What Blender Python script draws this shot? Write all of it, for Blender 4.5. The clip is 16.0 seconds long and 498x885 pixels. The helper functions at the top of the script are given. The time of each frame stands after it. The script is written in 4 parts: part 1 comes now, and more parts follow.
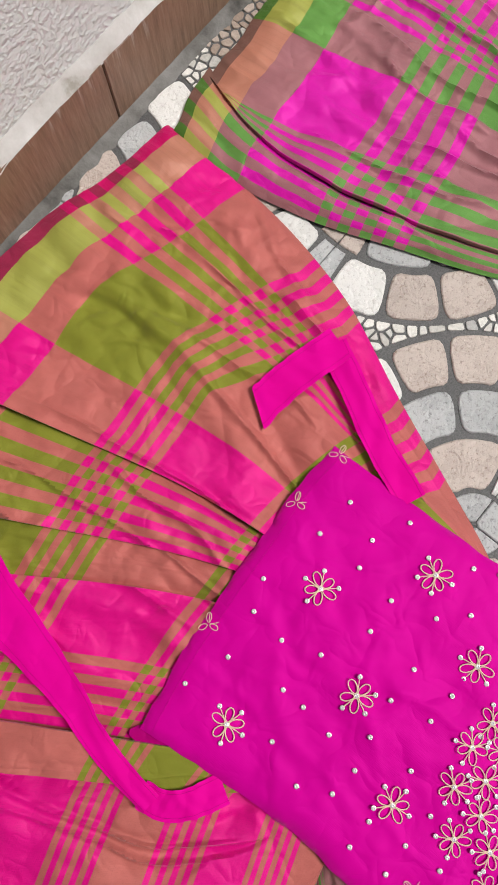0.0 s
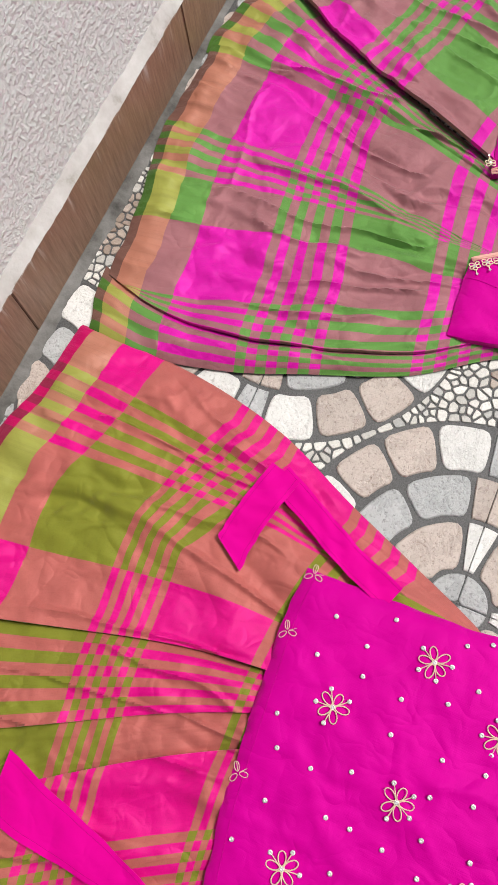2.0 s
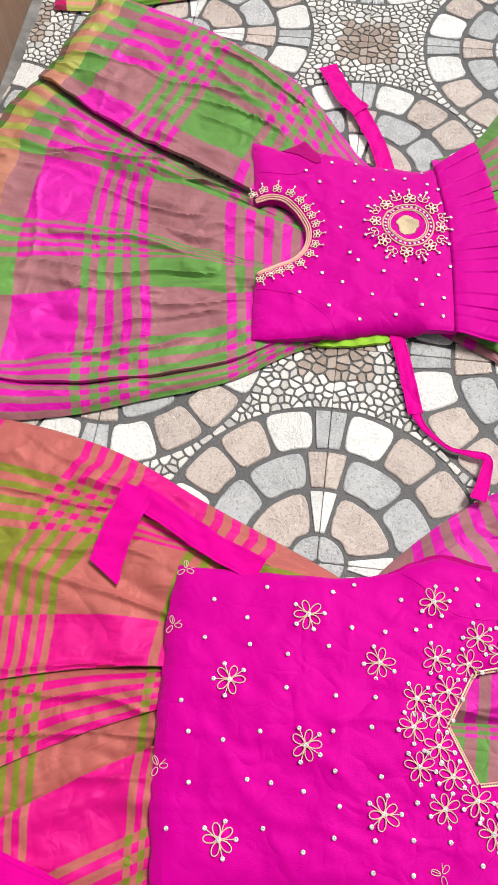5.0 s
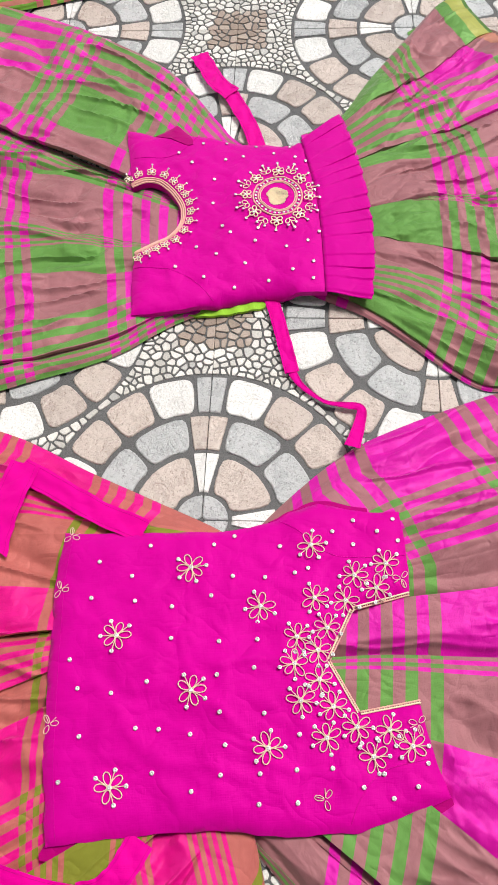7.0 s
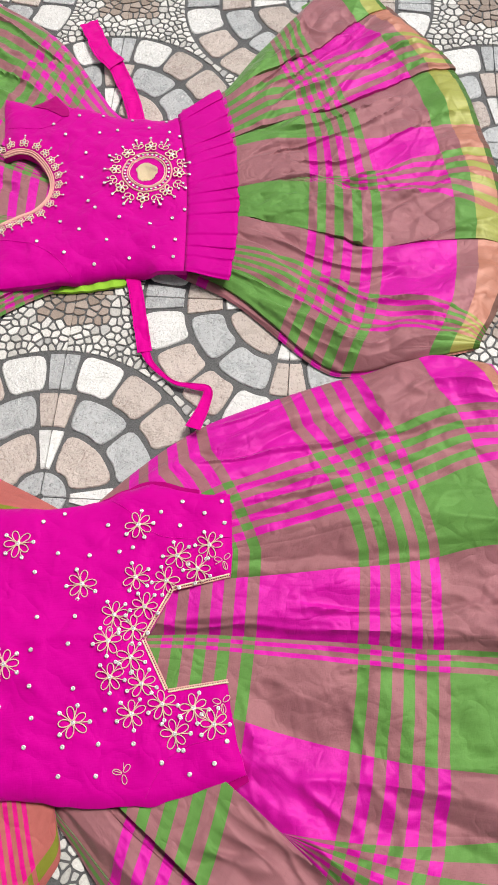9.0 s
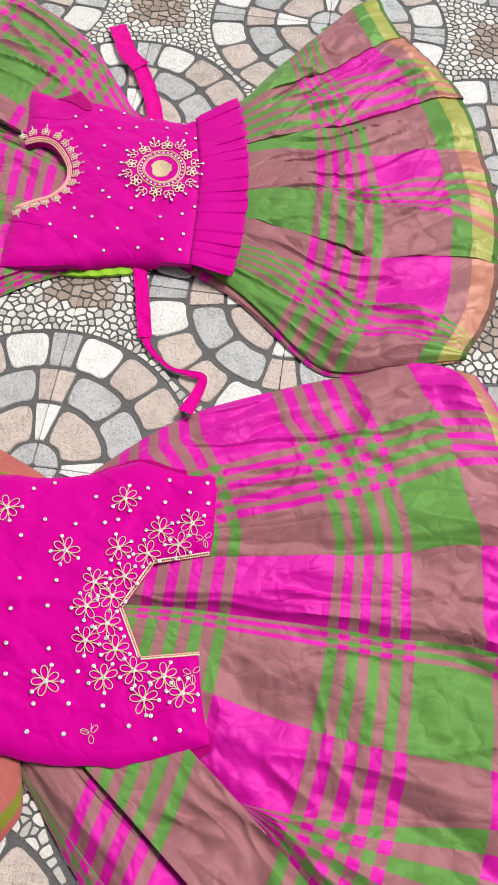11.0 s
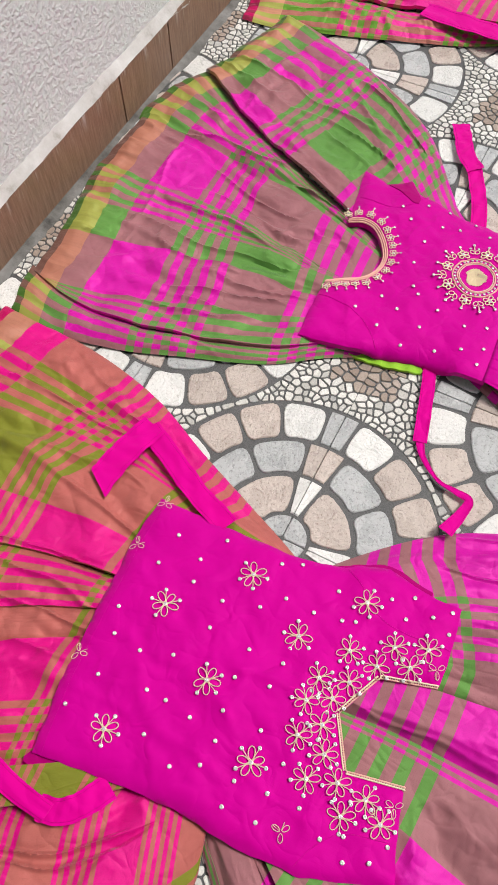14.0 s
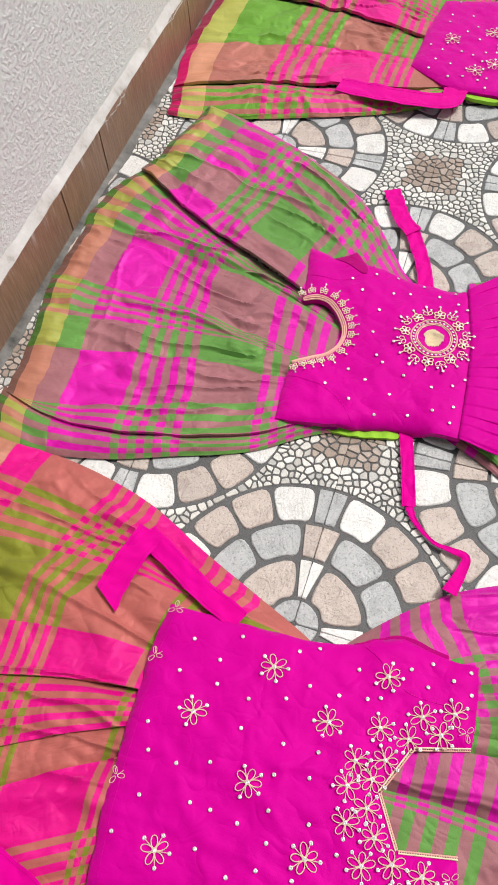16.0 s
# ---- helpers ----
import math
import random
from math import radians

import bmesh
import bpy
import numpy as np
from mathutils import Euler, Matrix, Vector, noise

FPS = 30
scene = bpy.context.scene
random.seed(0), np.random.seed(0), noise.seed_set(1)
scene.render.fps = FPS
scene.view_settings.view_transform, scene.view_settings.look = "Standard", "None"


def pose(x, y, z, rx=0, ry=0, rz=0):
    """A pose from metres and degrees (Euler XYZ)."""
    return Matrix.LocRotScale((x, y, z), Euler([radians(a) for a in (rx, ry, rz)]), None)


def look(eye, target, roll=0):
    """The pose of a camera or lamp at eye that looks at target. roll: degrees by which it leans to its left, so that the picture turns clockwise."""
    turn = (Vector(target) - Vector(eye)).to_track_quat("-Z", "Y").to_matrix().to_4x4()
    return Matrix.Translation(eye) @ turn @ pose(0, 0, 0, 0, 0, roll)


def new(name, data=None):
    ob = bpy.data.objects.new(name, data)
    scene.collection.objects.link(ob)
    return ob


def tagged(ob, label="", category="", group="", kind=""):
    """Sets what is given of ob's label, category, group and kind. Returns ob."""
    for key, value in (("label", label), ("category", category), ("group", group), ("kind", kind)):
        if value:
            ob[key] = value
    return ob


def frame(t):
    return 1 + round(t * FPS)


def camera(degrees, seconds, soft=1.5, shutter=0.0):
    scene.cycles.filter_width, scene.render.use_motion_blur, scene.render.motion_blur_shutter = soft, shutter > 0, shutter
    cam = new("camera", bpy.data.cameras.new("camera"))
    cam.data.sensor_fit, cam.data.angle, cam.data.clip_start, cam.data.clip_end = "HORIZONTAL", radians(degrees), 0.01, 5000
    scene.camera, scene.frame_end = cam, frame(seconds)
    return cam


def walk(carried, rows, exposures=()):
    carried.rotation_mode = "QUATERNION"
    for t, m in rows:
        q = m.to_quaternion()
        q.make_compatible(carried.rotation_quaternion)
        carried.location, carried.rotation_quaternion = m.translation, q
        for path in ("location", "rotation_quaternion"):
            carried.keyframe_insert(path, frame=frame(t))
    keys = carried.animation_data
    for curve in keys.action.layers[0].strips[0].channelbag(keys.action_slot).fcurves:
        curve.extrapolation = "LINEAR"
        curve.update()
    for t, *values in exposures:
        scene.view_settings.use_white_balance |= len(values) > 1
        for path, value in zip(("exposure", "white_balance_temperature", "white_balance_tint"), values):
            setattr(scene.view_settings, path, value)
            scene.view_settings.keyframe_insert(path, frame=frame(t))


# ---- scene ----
from mathutils import geometry

cam = camera(35.2, 16.0)
PATH = [
    (0, (-0.142, -0.25, 1.078), (-0.447, 0.011, -0.882), -9.9),
    (0.5, (-0.14, -0.234, 1.09), (-0.49, 0.08, -0.854), -14.0),
    (1, (-0.129, -0.217, 1.107), (-0.518, 0.153, -0.819), -16.5),
    (1.5, (-0.108, -0.209, 1.128), (-0.538, 0.232, -0.775), -17.8),
    (2, (-0.107, -0.214, 1.156), (-0.543, 0.313, -0.724), -16.5),
    (2.5, (-0.092, -0.218, 1.178), (-0.501, 0.396, -0.681), -14.3),
    (3, (-0.058, -0.243, 1.198), (-0.419, 0.432, -0.649), -12.2),
    (3.5, (-0.042, -0.279, 1.209), (-0.34, 0.455, -0.627), -9.1),
    (5.8, (0.023, -0.4, 1.214), (-0.116, 0.475, -0.579), -4.6),
    (6, (0.044, -0.41, 1.216), (-0.096, 0.475, -0.572), -5.3),
    (6.5, (0.094, -0.426, 1.211), (-0.042, 0.454, -0.579), -6.4),
    (7, (0.153, -0.444, 1.205), (0.032, 0.429, -0.59), -6.0),
    (7.5, (0.232, -0.432, 1.214), (0.109, 0.41, -0.596), -6.2),
    (8, (0.321, -0.413, 1.213), (0.202, 0.405, -0.609), -5.7),
    (8.5, (0.369, -0.414, 1.21), (0.263, 0.395, -0.616), -4.2),
    (9, (0.408, -0.415, 1.212), (0.304, 0.386, -0.617), -3.9),
    (9.2, (0.42, -0.411, 1.215), (0.316, 0.383, -0.618), -4.0),
    (11.3, (0.416, -0.503, 1.229), (0.339, 0.382, -0.563), 4.7),
    (11.5, (0.405, -0.506, 1.228), (0.327, 0.393, -0.557), 6.0),
    (12, (0.396, -0.495, 1.24), (0.267, 0.41, -0.539), 6.0),
    (12.5, (0.348, -0.455, 1.241), (0.165, 0.445, -0.535), 5.8),
    (13, (0.286, -0.44, 1.259), (0.052, 0.447, -0.518), 5.8),
    (13.5, (0.212, -0.444, 1.269), (-0.146, 0.404, -0.506), 1.6),
    (14, (0.201, -0.458, 1.27), (-0.266, 0.371, -0.49), -2.2),
    (14.5, (0.202, -0.455, 1.264), (-0.296, 0.365, -0.491), -3.9),
    (15, (0.186, -0.436, 1.281), (-0.284, 0.379, -0.484), -5.1),
    (15.5, (0.165, -0.418, 1.302), (-0.266, 0.436, -0.454), -5.3),
    (16, (0.127, -0.415, 1.352), (-0.278, 0.529, -0.364), -5.6),
]
EXPOSURES = [(0, 0.21), (2, 0.33), (3.5, 0.43), (7, 0.47), (9, 0.36), (11.5, 0.37), (13, 0.37), (14.5, 0.27), (16, 0.39)]
walk(cam, [(t, look(eye, target, roll)) for t, eye, target, roll in PATH], EXPOSURES)

# ---- light ----
world = bpy.data.worlds.new("open_shade")
scene.world = world
world.use_nodes = True
wn = world.node_tree
sky = wn.nodes.new("ShaderNodeTexSky")
sky.sky_type, sky.sun_disc = "NISHITA", False
sky.sun_elevation, sky.sun_rotation = radians(60), radians(53)
sky.air_density, sky.dust_density, sky.ozone_density = 1.0, 4.0, 1.0
wn.links.new(sky.outputs["Color"], wn.nodes["Background"].inputs["Color"])
wn.nodes["Background"].inputs["Strength"].default_value = 0.068
sun = new("sun", bpy.data.lights.new("sun", "SUN"))
sun.data.energy, sun.data.angle, sun.data.color = 2.6, radians(16), (1.0, 0.97, 0.92)
sun.matrix_world = look((2.3, 1.7, 5.0), (0, 0, 0))

# ---- materials ----


def material(name, rough=0.6, metal=0.0, sheen=0.0):
    m = bpy.data.materials.new(name)
    m.use_nodes = True
    b = m.node_tree.nodes["Principled BSDF"]
    b.inputs["Roughness"].default_value = rough
    b.inputs["Metallic"].default_value = metal
    b.inputs["Sheen Weight"].default_value = sheen
    return m, m.node_tree, b


def node(nt, kind, links=(), **props):
    n = nt.nodes.new(kind)
    for key, value in props.items():
        n.inputs[key.replace("_", " ")].default_value = value
    for socket, source in links:
        nt.links.new(source, n.inputs[socket])
    return n


def math_node(nt, op, a, b=0.0):
    n = nt.nodes.new("ShaderNodeMath")
    n.operation = op
    for i, value in enumerate((a, b)):
        if isinstance(value, (int, float)):
            n.inputs[i].default_value = value
        else:
            nt.links.new(value, n.inputs[i])
    return n.outputs[0]


def ramp(nt, source, stops, interpolation="LINEAR"):
    n = nt.nodes.new("ShaderNodeValToRGB")
    n.color_ramp.interpolation = interpolation
    e = n.color_ramp.elements
    while len(e) < len(stops):
        e.new(0.5)
    for item, (at, colour) in zip(e, stops):
        item.position = at
        item.color = (*colour, 1) if len(colour) == 3 else colour
    nt.links.new(source, n.inputs["Fac"])
    return n.outputs["Color"]


def mixed(nt, fac, a, b, blend="MIX"):
    n = nt.nodes.new("ShaderNodeMix")
    n.data_type, n.blend_type = "RGBA", blend
    for i, value in ((0, fac), (6, a), (7, b)):
        if isinstance(value, (int, float)):
            n.inputs[i].default_value = value
        elif isinstance(value, tuple):
            n.inputs[i].default_value = (*value, 1)
        else:
            nt.links.new(value, n.inputs[i])
    return n.outputs[2]


def bump(nt, b, height, strength, distance):
    n = node(nt, "ShaderNodeBump", [("Height", height)], Strength=strength, Distance=distance)
    nt.links.new(n.outputs["Normal"], b.inputs["Normal"])


def coords(nt, kind="Object"):
    return nt.nodes.new("ShaderNodeTexCoord").outputs[kind]


def noise_tex(nt, vector, scale, detail=4.0, rough=0.6):
    return node(nt, "ShaderNodeTexNoise", [("Vector", vector)], Scale=scale, Detail=detail, Roughness=rough).outputs["Fac"]


def stone_material(name, low, high, speck):
    """Cast stone with pits, specks and a shade of its own for every piece."""
    m, nt, b = material(name, 0.42)
    b.inputs["Specular IOR Level"].default_value = 0.95
    c = coords(nt)
    info = nt.nodes.new("ShaderNodeObjectInfo")
    shift = node(nt, "ShaderNodeVectorMath", [(0, c), (1, info.outputs["Location"])])
    v = shift.outputs[0]
    cloud, grain, fine = noise_tex(nt, v, 22), noise_tex(nt, v, 170, 6, 0.7), noise_tex(nt, v, 600, 3)
    base = mixed(nt, cloud, low, high)
    tone = math_node(nt, "ADD", math_node(nt, "MULTIPLY", info.outputs["Random"], 0.22), 0.89)
    spots = ramp(nt, grain, [(0.36, (1, 1, 1)), (0.46, (0, 0, 0))])
    base = mixed(nt, math_node(nt, "MULTIPLY", spots, 0.8), base, speck)
    base = mixed(nt, 1.0, base, node(nt, "ShaderNodeCombineXYZ", [("X", tone), ("Y", tone), ("Z", tone)]).outputs[0], "MULTIPLY")
    nt.links.new(base, b.inputs["Base Color"])
    nt.links.new(ramp(nt, cloud, [(0.3, (0.22, 0.22, 0.22)), (0.8, (0.38, 0.38, 0.38))]), b.inputs["Roughness"])
    relief = math_node(nt, "ADD", math_node(nt, "MULTIPLY", grain, 0.7), math_node(nt, "ADD", cloud, math_node(nt, "MULTIPLY", fine, 0.25)))
    chisel = node(nt, "ShaderNodeTexNoise", [("Vector", v)], Scale=38, Detail=2.0, Roughness=0.5, Distortion=1.4).outputs["Fac"]
    chisel = math_node(nt, "MINIMUM", math_node(nt, "MULTIPLY", math_node(nt, "ABSOLUTE", math_node(nt, "SUBTRACT", chisel, 0.5)), 9.0), 1.0)
    relief = math_node(nt, "ADD", relief, math_node(nt, "MULTIPLY", chisel, 0.16))
    bump(nt, b, relief, 0.85, 0.004)
    return m


STONE_WHITE = stone_material("pale_stone", (0.60, 0.60, 0.58), (0.80, 0.80, 0.78), (0.46, 0.45, 0.43))
STONE_GREY = stone_material("grey_stone", (0.30, 0.315, 0.32), (0.54, 0.555, 0.56), (0.18, 0.18, 0.18))
STONE_BROWN = stone_material("tan_stone", (0.38, 0.31, 0.27), (0.60, 0.52, 0.47), (0.24, 0.18, 0.145))


def pebble_material(name, stops):
    m, nt, b = material(name, 0.45)
    g = nt.nodes.new("ShaderNodeNewGeometry")
    base = ramp(nt, g.outputs["Random Per Island"], stops)
    grain = noise_tex(nt, coords(nt), 260, 5, 0.7)
    base = mixed(nt, 1.0, base, ramp(nt, grain, [(0.3, (0.72, 0.72, 0.72)), (0.6, (1.05, 1.05, 1.05))]), "MULTIPLY")
    nt.links.new(base, b.inputs["Base Color"])
    bump(nt, b, grain, 0.4, 0.002)
    return m


PEBBLE_WHITE = pebble_material("pale_pebbles", [(0.0, (0.44, 0.43, 0.40)), (0.4, (0.66, 0.65, 0.61)), (0.8, (0.74, 0.73, 0.69)), (1.0, (0.36, 0.36, 0.35))])
PEBBLE_BROWN = pebble_material("tan_pebbles", [(0.0, (0.26, 0.20, 0.16)), (0.5, (0.37, 0.30, 0.25)), (1.0, (0.44, 0.37, 0.32))])


def grout_material():
    m, nt, b = material("grey_grout", 0.55)
    c = coords(nt)
    big, fine = noise_tex(nt, c, 9), noise_tex(nt, c, 400, 4, 0.7)
    base = mixed(nt, big, (0.054, 0.055, 0.056), (0.137, 0.138, 0.140))
    base = mixed(nt, 1.0, base, ramp(nt, fine, [(0.35, (0.504, 0.504, 0.504)), (0.65, (1.25, 1.25, 1.25))]), "MULTIPLY")
    nt.links.new(base, b.inputs["Base Color"])
    bump(nt, b, fine, 0.5, 0.002)
    return m


GROUT = grout_material()


def plaster_material():
    m, nt, b = material("white_stucco", 0.85)
    c = coords(nt)
    big, mid, fine = noise_tex(nt, c, 3), noise_tex(nt, c, 105, 5, 0.6), noise_tex(nt, c, 300, 4, 0.6)
    base = mixed(nt, big, (0.67, 0.72, 0.70), (0.74, 0.79, 0.77))
    base = mixed(nt, ramp(nt, noise_tex(nt, c, 11, 6, 0.7), [(0.62, (0, 0, 0)), (0.8, (0.35, 0.35, 0.35))]), base, (0.50, 0.49, 0.47))
    nt.links.new(base, b.inputs["Base Color"])
    relief = math_node(nt, "ADD", ramp(nt, mid, [(0.42, (0, 0, 0)), (0.62, (1, 1, 1))]), math_node(nt, "MULTIPLY", fine, 0.5))
    bump(nt, b, relief, 0.6, 0.004)
    return m


PLASTER = plaster_material()


def cement_material(name, tones):
    m, nt, b = material(name, 0.9)
    c = coords(nt)
    big, fine = noise_tex(nt, c, 16, 6, 0.65), noise_tex(nt, c, 150, 5, 0.6)
    base = ramp(nt, big, list(zip((0.3, 0.42, 0.7), tones)))
    nt.links.new(base, b.inputs["Base Color"])
    bump(nt, b, math_node(nt, "ADD", big, math_node(nt, "MULTIPLY", fine, 0.4)), 0.8, 0.004)
    return m


CEMENT = cement_material("smeared_cement", ((0.30, 0.285, 0.25), (0.46, 0.45, 0.43), (0.60, 0.595, 0.58)))
MORTAR = cement_material("dirty_mortar", ((0.05, 0.048, 0.045), (0.11, 0.107, 0.10), (0.22, 0.217, 0.21)))


def wood_tile_material():
    """Brown wood-look skirting tile: upright grain, pale scuffs along its top."""
    m, nt, b = material("brown_wood_tile", 0.42)
    c = coords(nt)
    stretch = nt.nodes.new("ShaderNodeMapping")
    stretch.inputs["Scale"].default_value = (60, 60, 5)
    nt.links.new(c, stretch.inputs["Vector"])
    grain = noise_tex(nt, stretch.outputs[0], 3.0, 6, 0.7)
    broad = noise_tex(nt, c, 7)
    base = ramp(nt, grain, [(0.28, (0.115, 0.064, 0.042)), (0.5, (0.22, 0.13, 0.085)), (0.72, (0.31, 0.20, 0.14))])
    base = mixed(nt, math_node(nt, "MULTIPLY", broad, 0.45), base, (0.25, 0.155, 0.105))
    z = node(nt, "ShaderNodeSeparateXYZ", [("Vector", c)]).outputs["Z"]
    scuff = math_node(nt, "MULTIPLY", ramp(nt, noise_tex(nt, stretch.outputs[0], 1.1, 6, 0.75), [(0.55, (0, 0, 0)), (0.68, (1, 1, 1))]),
                      ramp(nt, z, [(0.085, (0, 0, 0)), (0.130, (1, 1, 1))]))
    base = mixed(nt, scuff, base, (0.50, 0.46, 0.42))
    nt.links.new(base, b.inputs["Base Color"])
    bump(nt, b, grain, 0.25, 0.002)
    return m


WOOD_TILE = wood_tile_material()

# One repeat of the weave: a rose block, four pin stripes, a green block, four pin stripes.
BANDS = [(0.0, 1)] + [(0.25 + k / 32, k % 2) for k in range(8)] + [(0.5, 0)] + [(0.75 + k / 32, 1 - k % 2) for k in range(8)]


def weave_on(value):
    return [on for at, on in BANDS if at <= value % 1][-1]


def weave_bands(nt, value):
    return ramp(nt, math_node(nt, "FRACT", value), [(at, (on, on, on)) for at, on in BANDS], "CONSTANT")


def threads(nt, uv, b, strength=0.6, long_folds=1.0, soft=1.0):
    """Fine slubs and yarns that run both ways, with long soft folds and small creases over them."""
    fine = []
    for scale in ((900, 40, 1), (40, 900, 1)):
        mp = nt.nodes.new("ShaderNodeMapping")
        mp.inputs["Scale"].default_value = scale
        nt.links.new(uv, mp.inputs["Vector"])
        fine.append(noise_tex(nt, mp.outputs[0], 1.0, 2))
    c = coords(nt)
    stretch = nt.nodes.new("ShaderNodeMapping")
    stretch.inputs["Scale"].default_value = (8, 2.2, 1)
    nt.links.new(uv, stretch.inputs["Vector"])
    height = math_node(nt, "MULTIPLY", math_node(nt, "ADD", fine[0], fine[1]), 0.05)
    for vector, scale, width, weight in ((stretch.outputs[0], 1.0, 3.5, 0.32 * long_folds), (c, 9.0, 4.0, 0.55 * soft), (c, 26.0, 4.0, 0.24 * soft)):
        field = node(nt, "ShaderNodeTexNoise", [("Vector", vector)], Scale=scale, Detail=1.5, Roughness=0.45, Distortion=0.6).outputs["Fac"]
        ridge = math_node(nt, "MULTIPLY", math_node(nt, "ABSOLUTE", math_node(nt, "SUBTRACT", field, 0.5)), width)
        height = math_node(nt, "ADD", height, math_node(nt, "MULTIPLY", ridge, weight))
    bump(nt, b, height, strength, 0.0055)
    return math_node(nt, "ADD", fine[0], fine[1]), noise_tex(nt, c, 14, 3)


def plaid_material(name, rose, green, blend):
    m, nt, b = material(name, 0.44)
    uv = coords(nt, "UV")
    s = node(nt, "ShaderNodeSeparateXYZ", [("Vector", uv)])
    total = math_node(nt, "MULTIPLY", math_node(nt, "ADD", weave_bands(nt, s.outputs["X"]), weave_bands(nt, s.outputs["Y"])), 0.5)
    base = ramp(nt, total, [(0.0, green), (0.3, blend), (0.7, rose)], "CONSTANT")
    yarn, cloud = threads(nt, uv, b, 0.95)
    base = mixed(nt, 1.0, base, ramp(nt, yarn, [(0.6, (0.86, 0.86, 0.86)), (1.4, (1.1, 1.1, 1.1))]), "MULTIPLY")
    base = mixed(nt, 1.0, base, ramp(nt, cloud, [(0.3, (0.9, 0.9, 0.9)), (0.7, (1.08, 1.08, 1.08))]), "MULTIPLY")
    nt.links.new(base, b.inputs["Base Color"])
    tint = node(nt, "ShaderNodeHueSaturation", [("Color", base)], Saturation=0.8, Value=2.2)
    nt.links.new(tint.outputs["Color"], b.inputs["Specular Tint"])
    b.inputs["Specular IOR Level"].default_value = 0.75
    b.inputs["Sheen Weight"].default_value, b.inputs["Sheen Roughness"].default_value = 0.22, 0.35
    return m


def gold_border_material(name, on_rose, on_green):
    m, nt, b = material(name, 0.5, 0.12)
    uv = coords(nt, "UV")
    s = node(nt, "ShaderNodeSeparateXYZ", [("Vector", uv)])
    base = ramp(nt, weave_bands(nt, s.outputs["X"]), [(0.0, on_green), (0.5, on_rose)], "CONSTANT")
    yarn, cloud = threads(nt, uv, b)
    base = mixed(nt, 1.0, base, ramp(nt, yarn, [(0.6, (0.75, 0.75, 0.75)), (1.4, (1.2, 1.2, 1.2))]), "MULTIPLY")
    nt.links.new(base, b.inputs["Base Color"])
    return m


def silk_material(name, low, high, rough=0.55):
    m, nt, b = material(name, rough)
    b.inputs["Specular IOR Level"].default_value = 0.40
    b.inputs["Sheen Weight"].default_value, b.inputs["Sheen Roughness"].default_value = 0.16, 0.35
    b.inputs["Sheen Tint"].default_value = (1.0, 0.5, 0.85, 1)
    c = coords(nt)
    yarn, cloud = threads(nt, c, b, 0.9, 0.0, 0.8)
    nt.links.new(mixed(nt, cloud, low, high), b.inputs["Base Color"])
    b.inputs["Specular Tint"].default_value = (*(min(1.0, 1.7 * v + 0.05) for v in high), 1)
    return m


PLAID_CORAL = plaid_material("coral_olive_plaid", (0.56, 0.0003, 0.18), (0.165, 0.175, 0.022), (0.365, 0.100, 0.088))
PLAID_MAUVE = plaid_material("mauve_green_plaid", (0.53, 0.004, 0.30), (0.096, 0.225, 0.05), (0.268, 0.112, 0.126))
PLAID_ROSE = plaid_material("rose_green_plaid", (0.58, 0.006, 0.21), (0.11, 0.26, 0.03), (0.33, 0.12, 0.095))
SELVAGE_MAROON = plaid_material("maroon_selvage", (0.46, 0.003, 0.10), (0.20, 0.03, 0.05), (0.25, 0.02, 0.06))
SELVAGE_GREEN = plaid_material("dark_green_selvage", (0.20, 0.05, 0.07), (0.06, 0.14, 0.025), (0.15, 0.075, 0.06))
BORDER_GOLD = gold_border_material("gold_woven_border", (0.37, 0.15, 0.10), (0.27, 0.28, 0.055))
BORDER_PALE = gold_border_material("pale_gold_woven_border", (0.48, 0.22, 0.135), (0.32, 0.33, 0.07))
SILK = silk_material("magenta_silk", (0.45, 0.0003, 0.220), (0.56, 0.0006, 0.274), 0.5)
SILK_TIE = silk_material("hot_magenta_silk", (0.56, 0.0004, 0.215), (0.64, 0.0008, 0.27), 0.6)
# darker silk: painted shade in the armholes, also hem lining and tie stitches
SILK_DARK = silk_material("dark_magenta_silk", (0.30, 0.0005, 0.12), (0.38, 0.001, 0.15), 0.6)
LIME = silk_material("lime_lining", (0.20, 0.44, 0.03), (0.30, 0.55, 0.05))


def thread_material(name, colour, rough, metal):
    m, nt, b = material(name, rough, metal)
    n = noise_tex(nt, coords(nt), 900, 3)
    nt.links.new(mixed(nt, n, tuple(0.7 * v for v in colour), colour), b.inputs["Base Color"])
    bump(nt, b, n, 0.5, 0.001)
    return m


GOLD_THREAD = thread_material("gold_thread", (0.84, 0.62, 0.49), 0.55, 0.0)
PINK_GOLD = thread_material("pink_gold_braid", (0.84, 0.44, 0.38), 0.55, 0.0)
CREAM_THREAD = thread_material("cream_gold_thread", (0.90, 0.76, 0.54), 0.6, 0.0)
SILVER = thread_material("silver_stone_setting", (0.80, 0.79, 0.80), 0.25, 0.45)

# ---- building helpers ----


def finish(mesh, mat, smooth=True):
    mesh.materials.append(mat)
    if smooth:
        mesh.polygons.foreach_set("use_smooth", [True] * len(mesh.polygons))
        mesh.set_sharp_from_angle(angle=radians(48))
    mesh.update()
    return mesh


def part(name, mesh, parent, label=""):
    ob = new(name, mesh)
    ob.parent = parent
    return tagged(ob, label) if label else ob


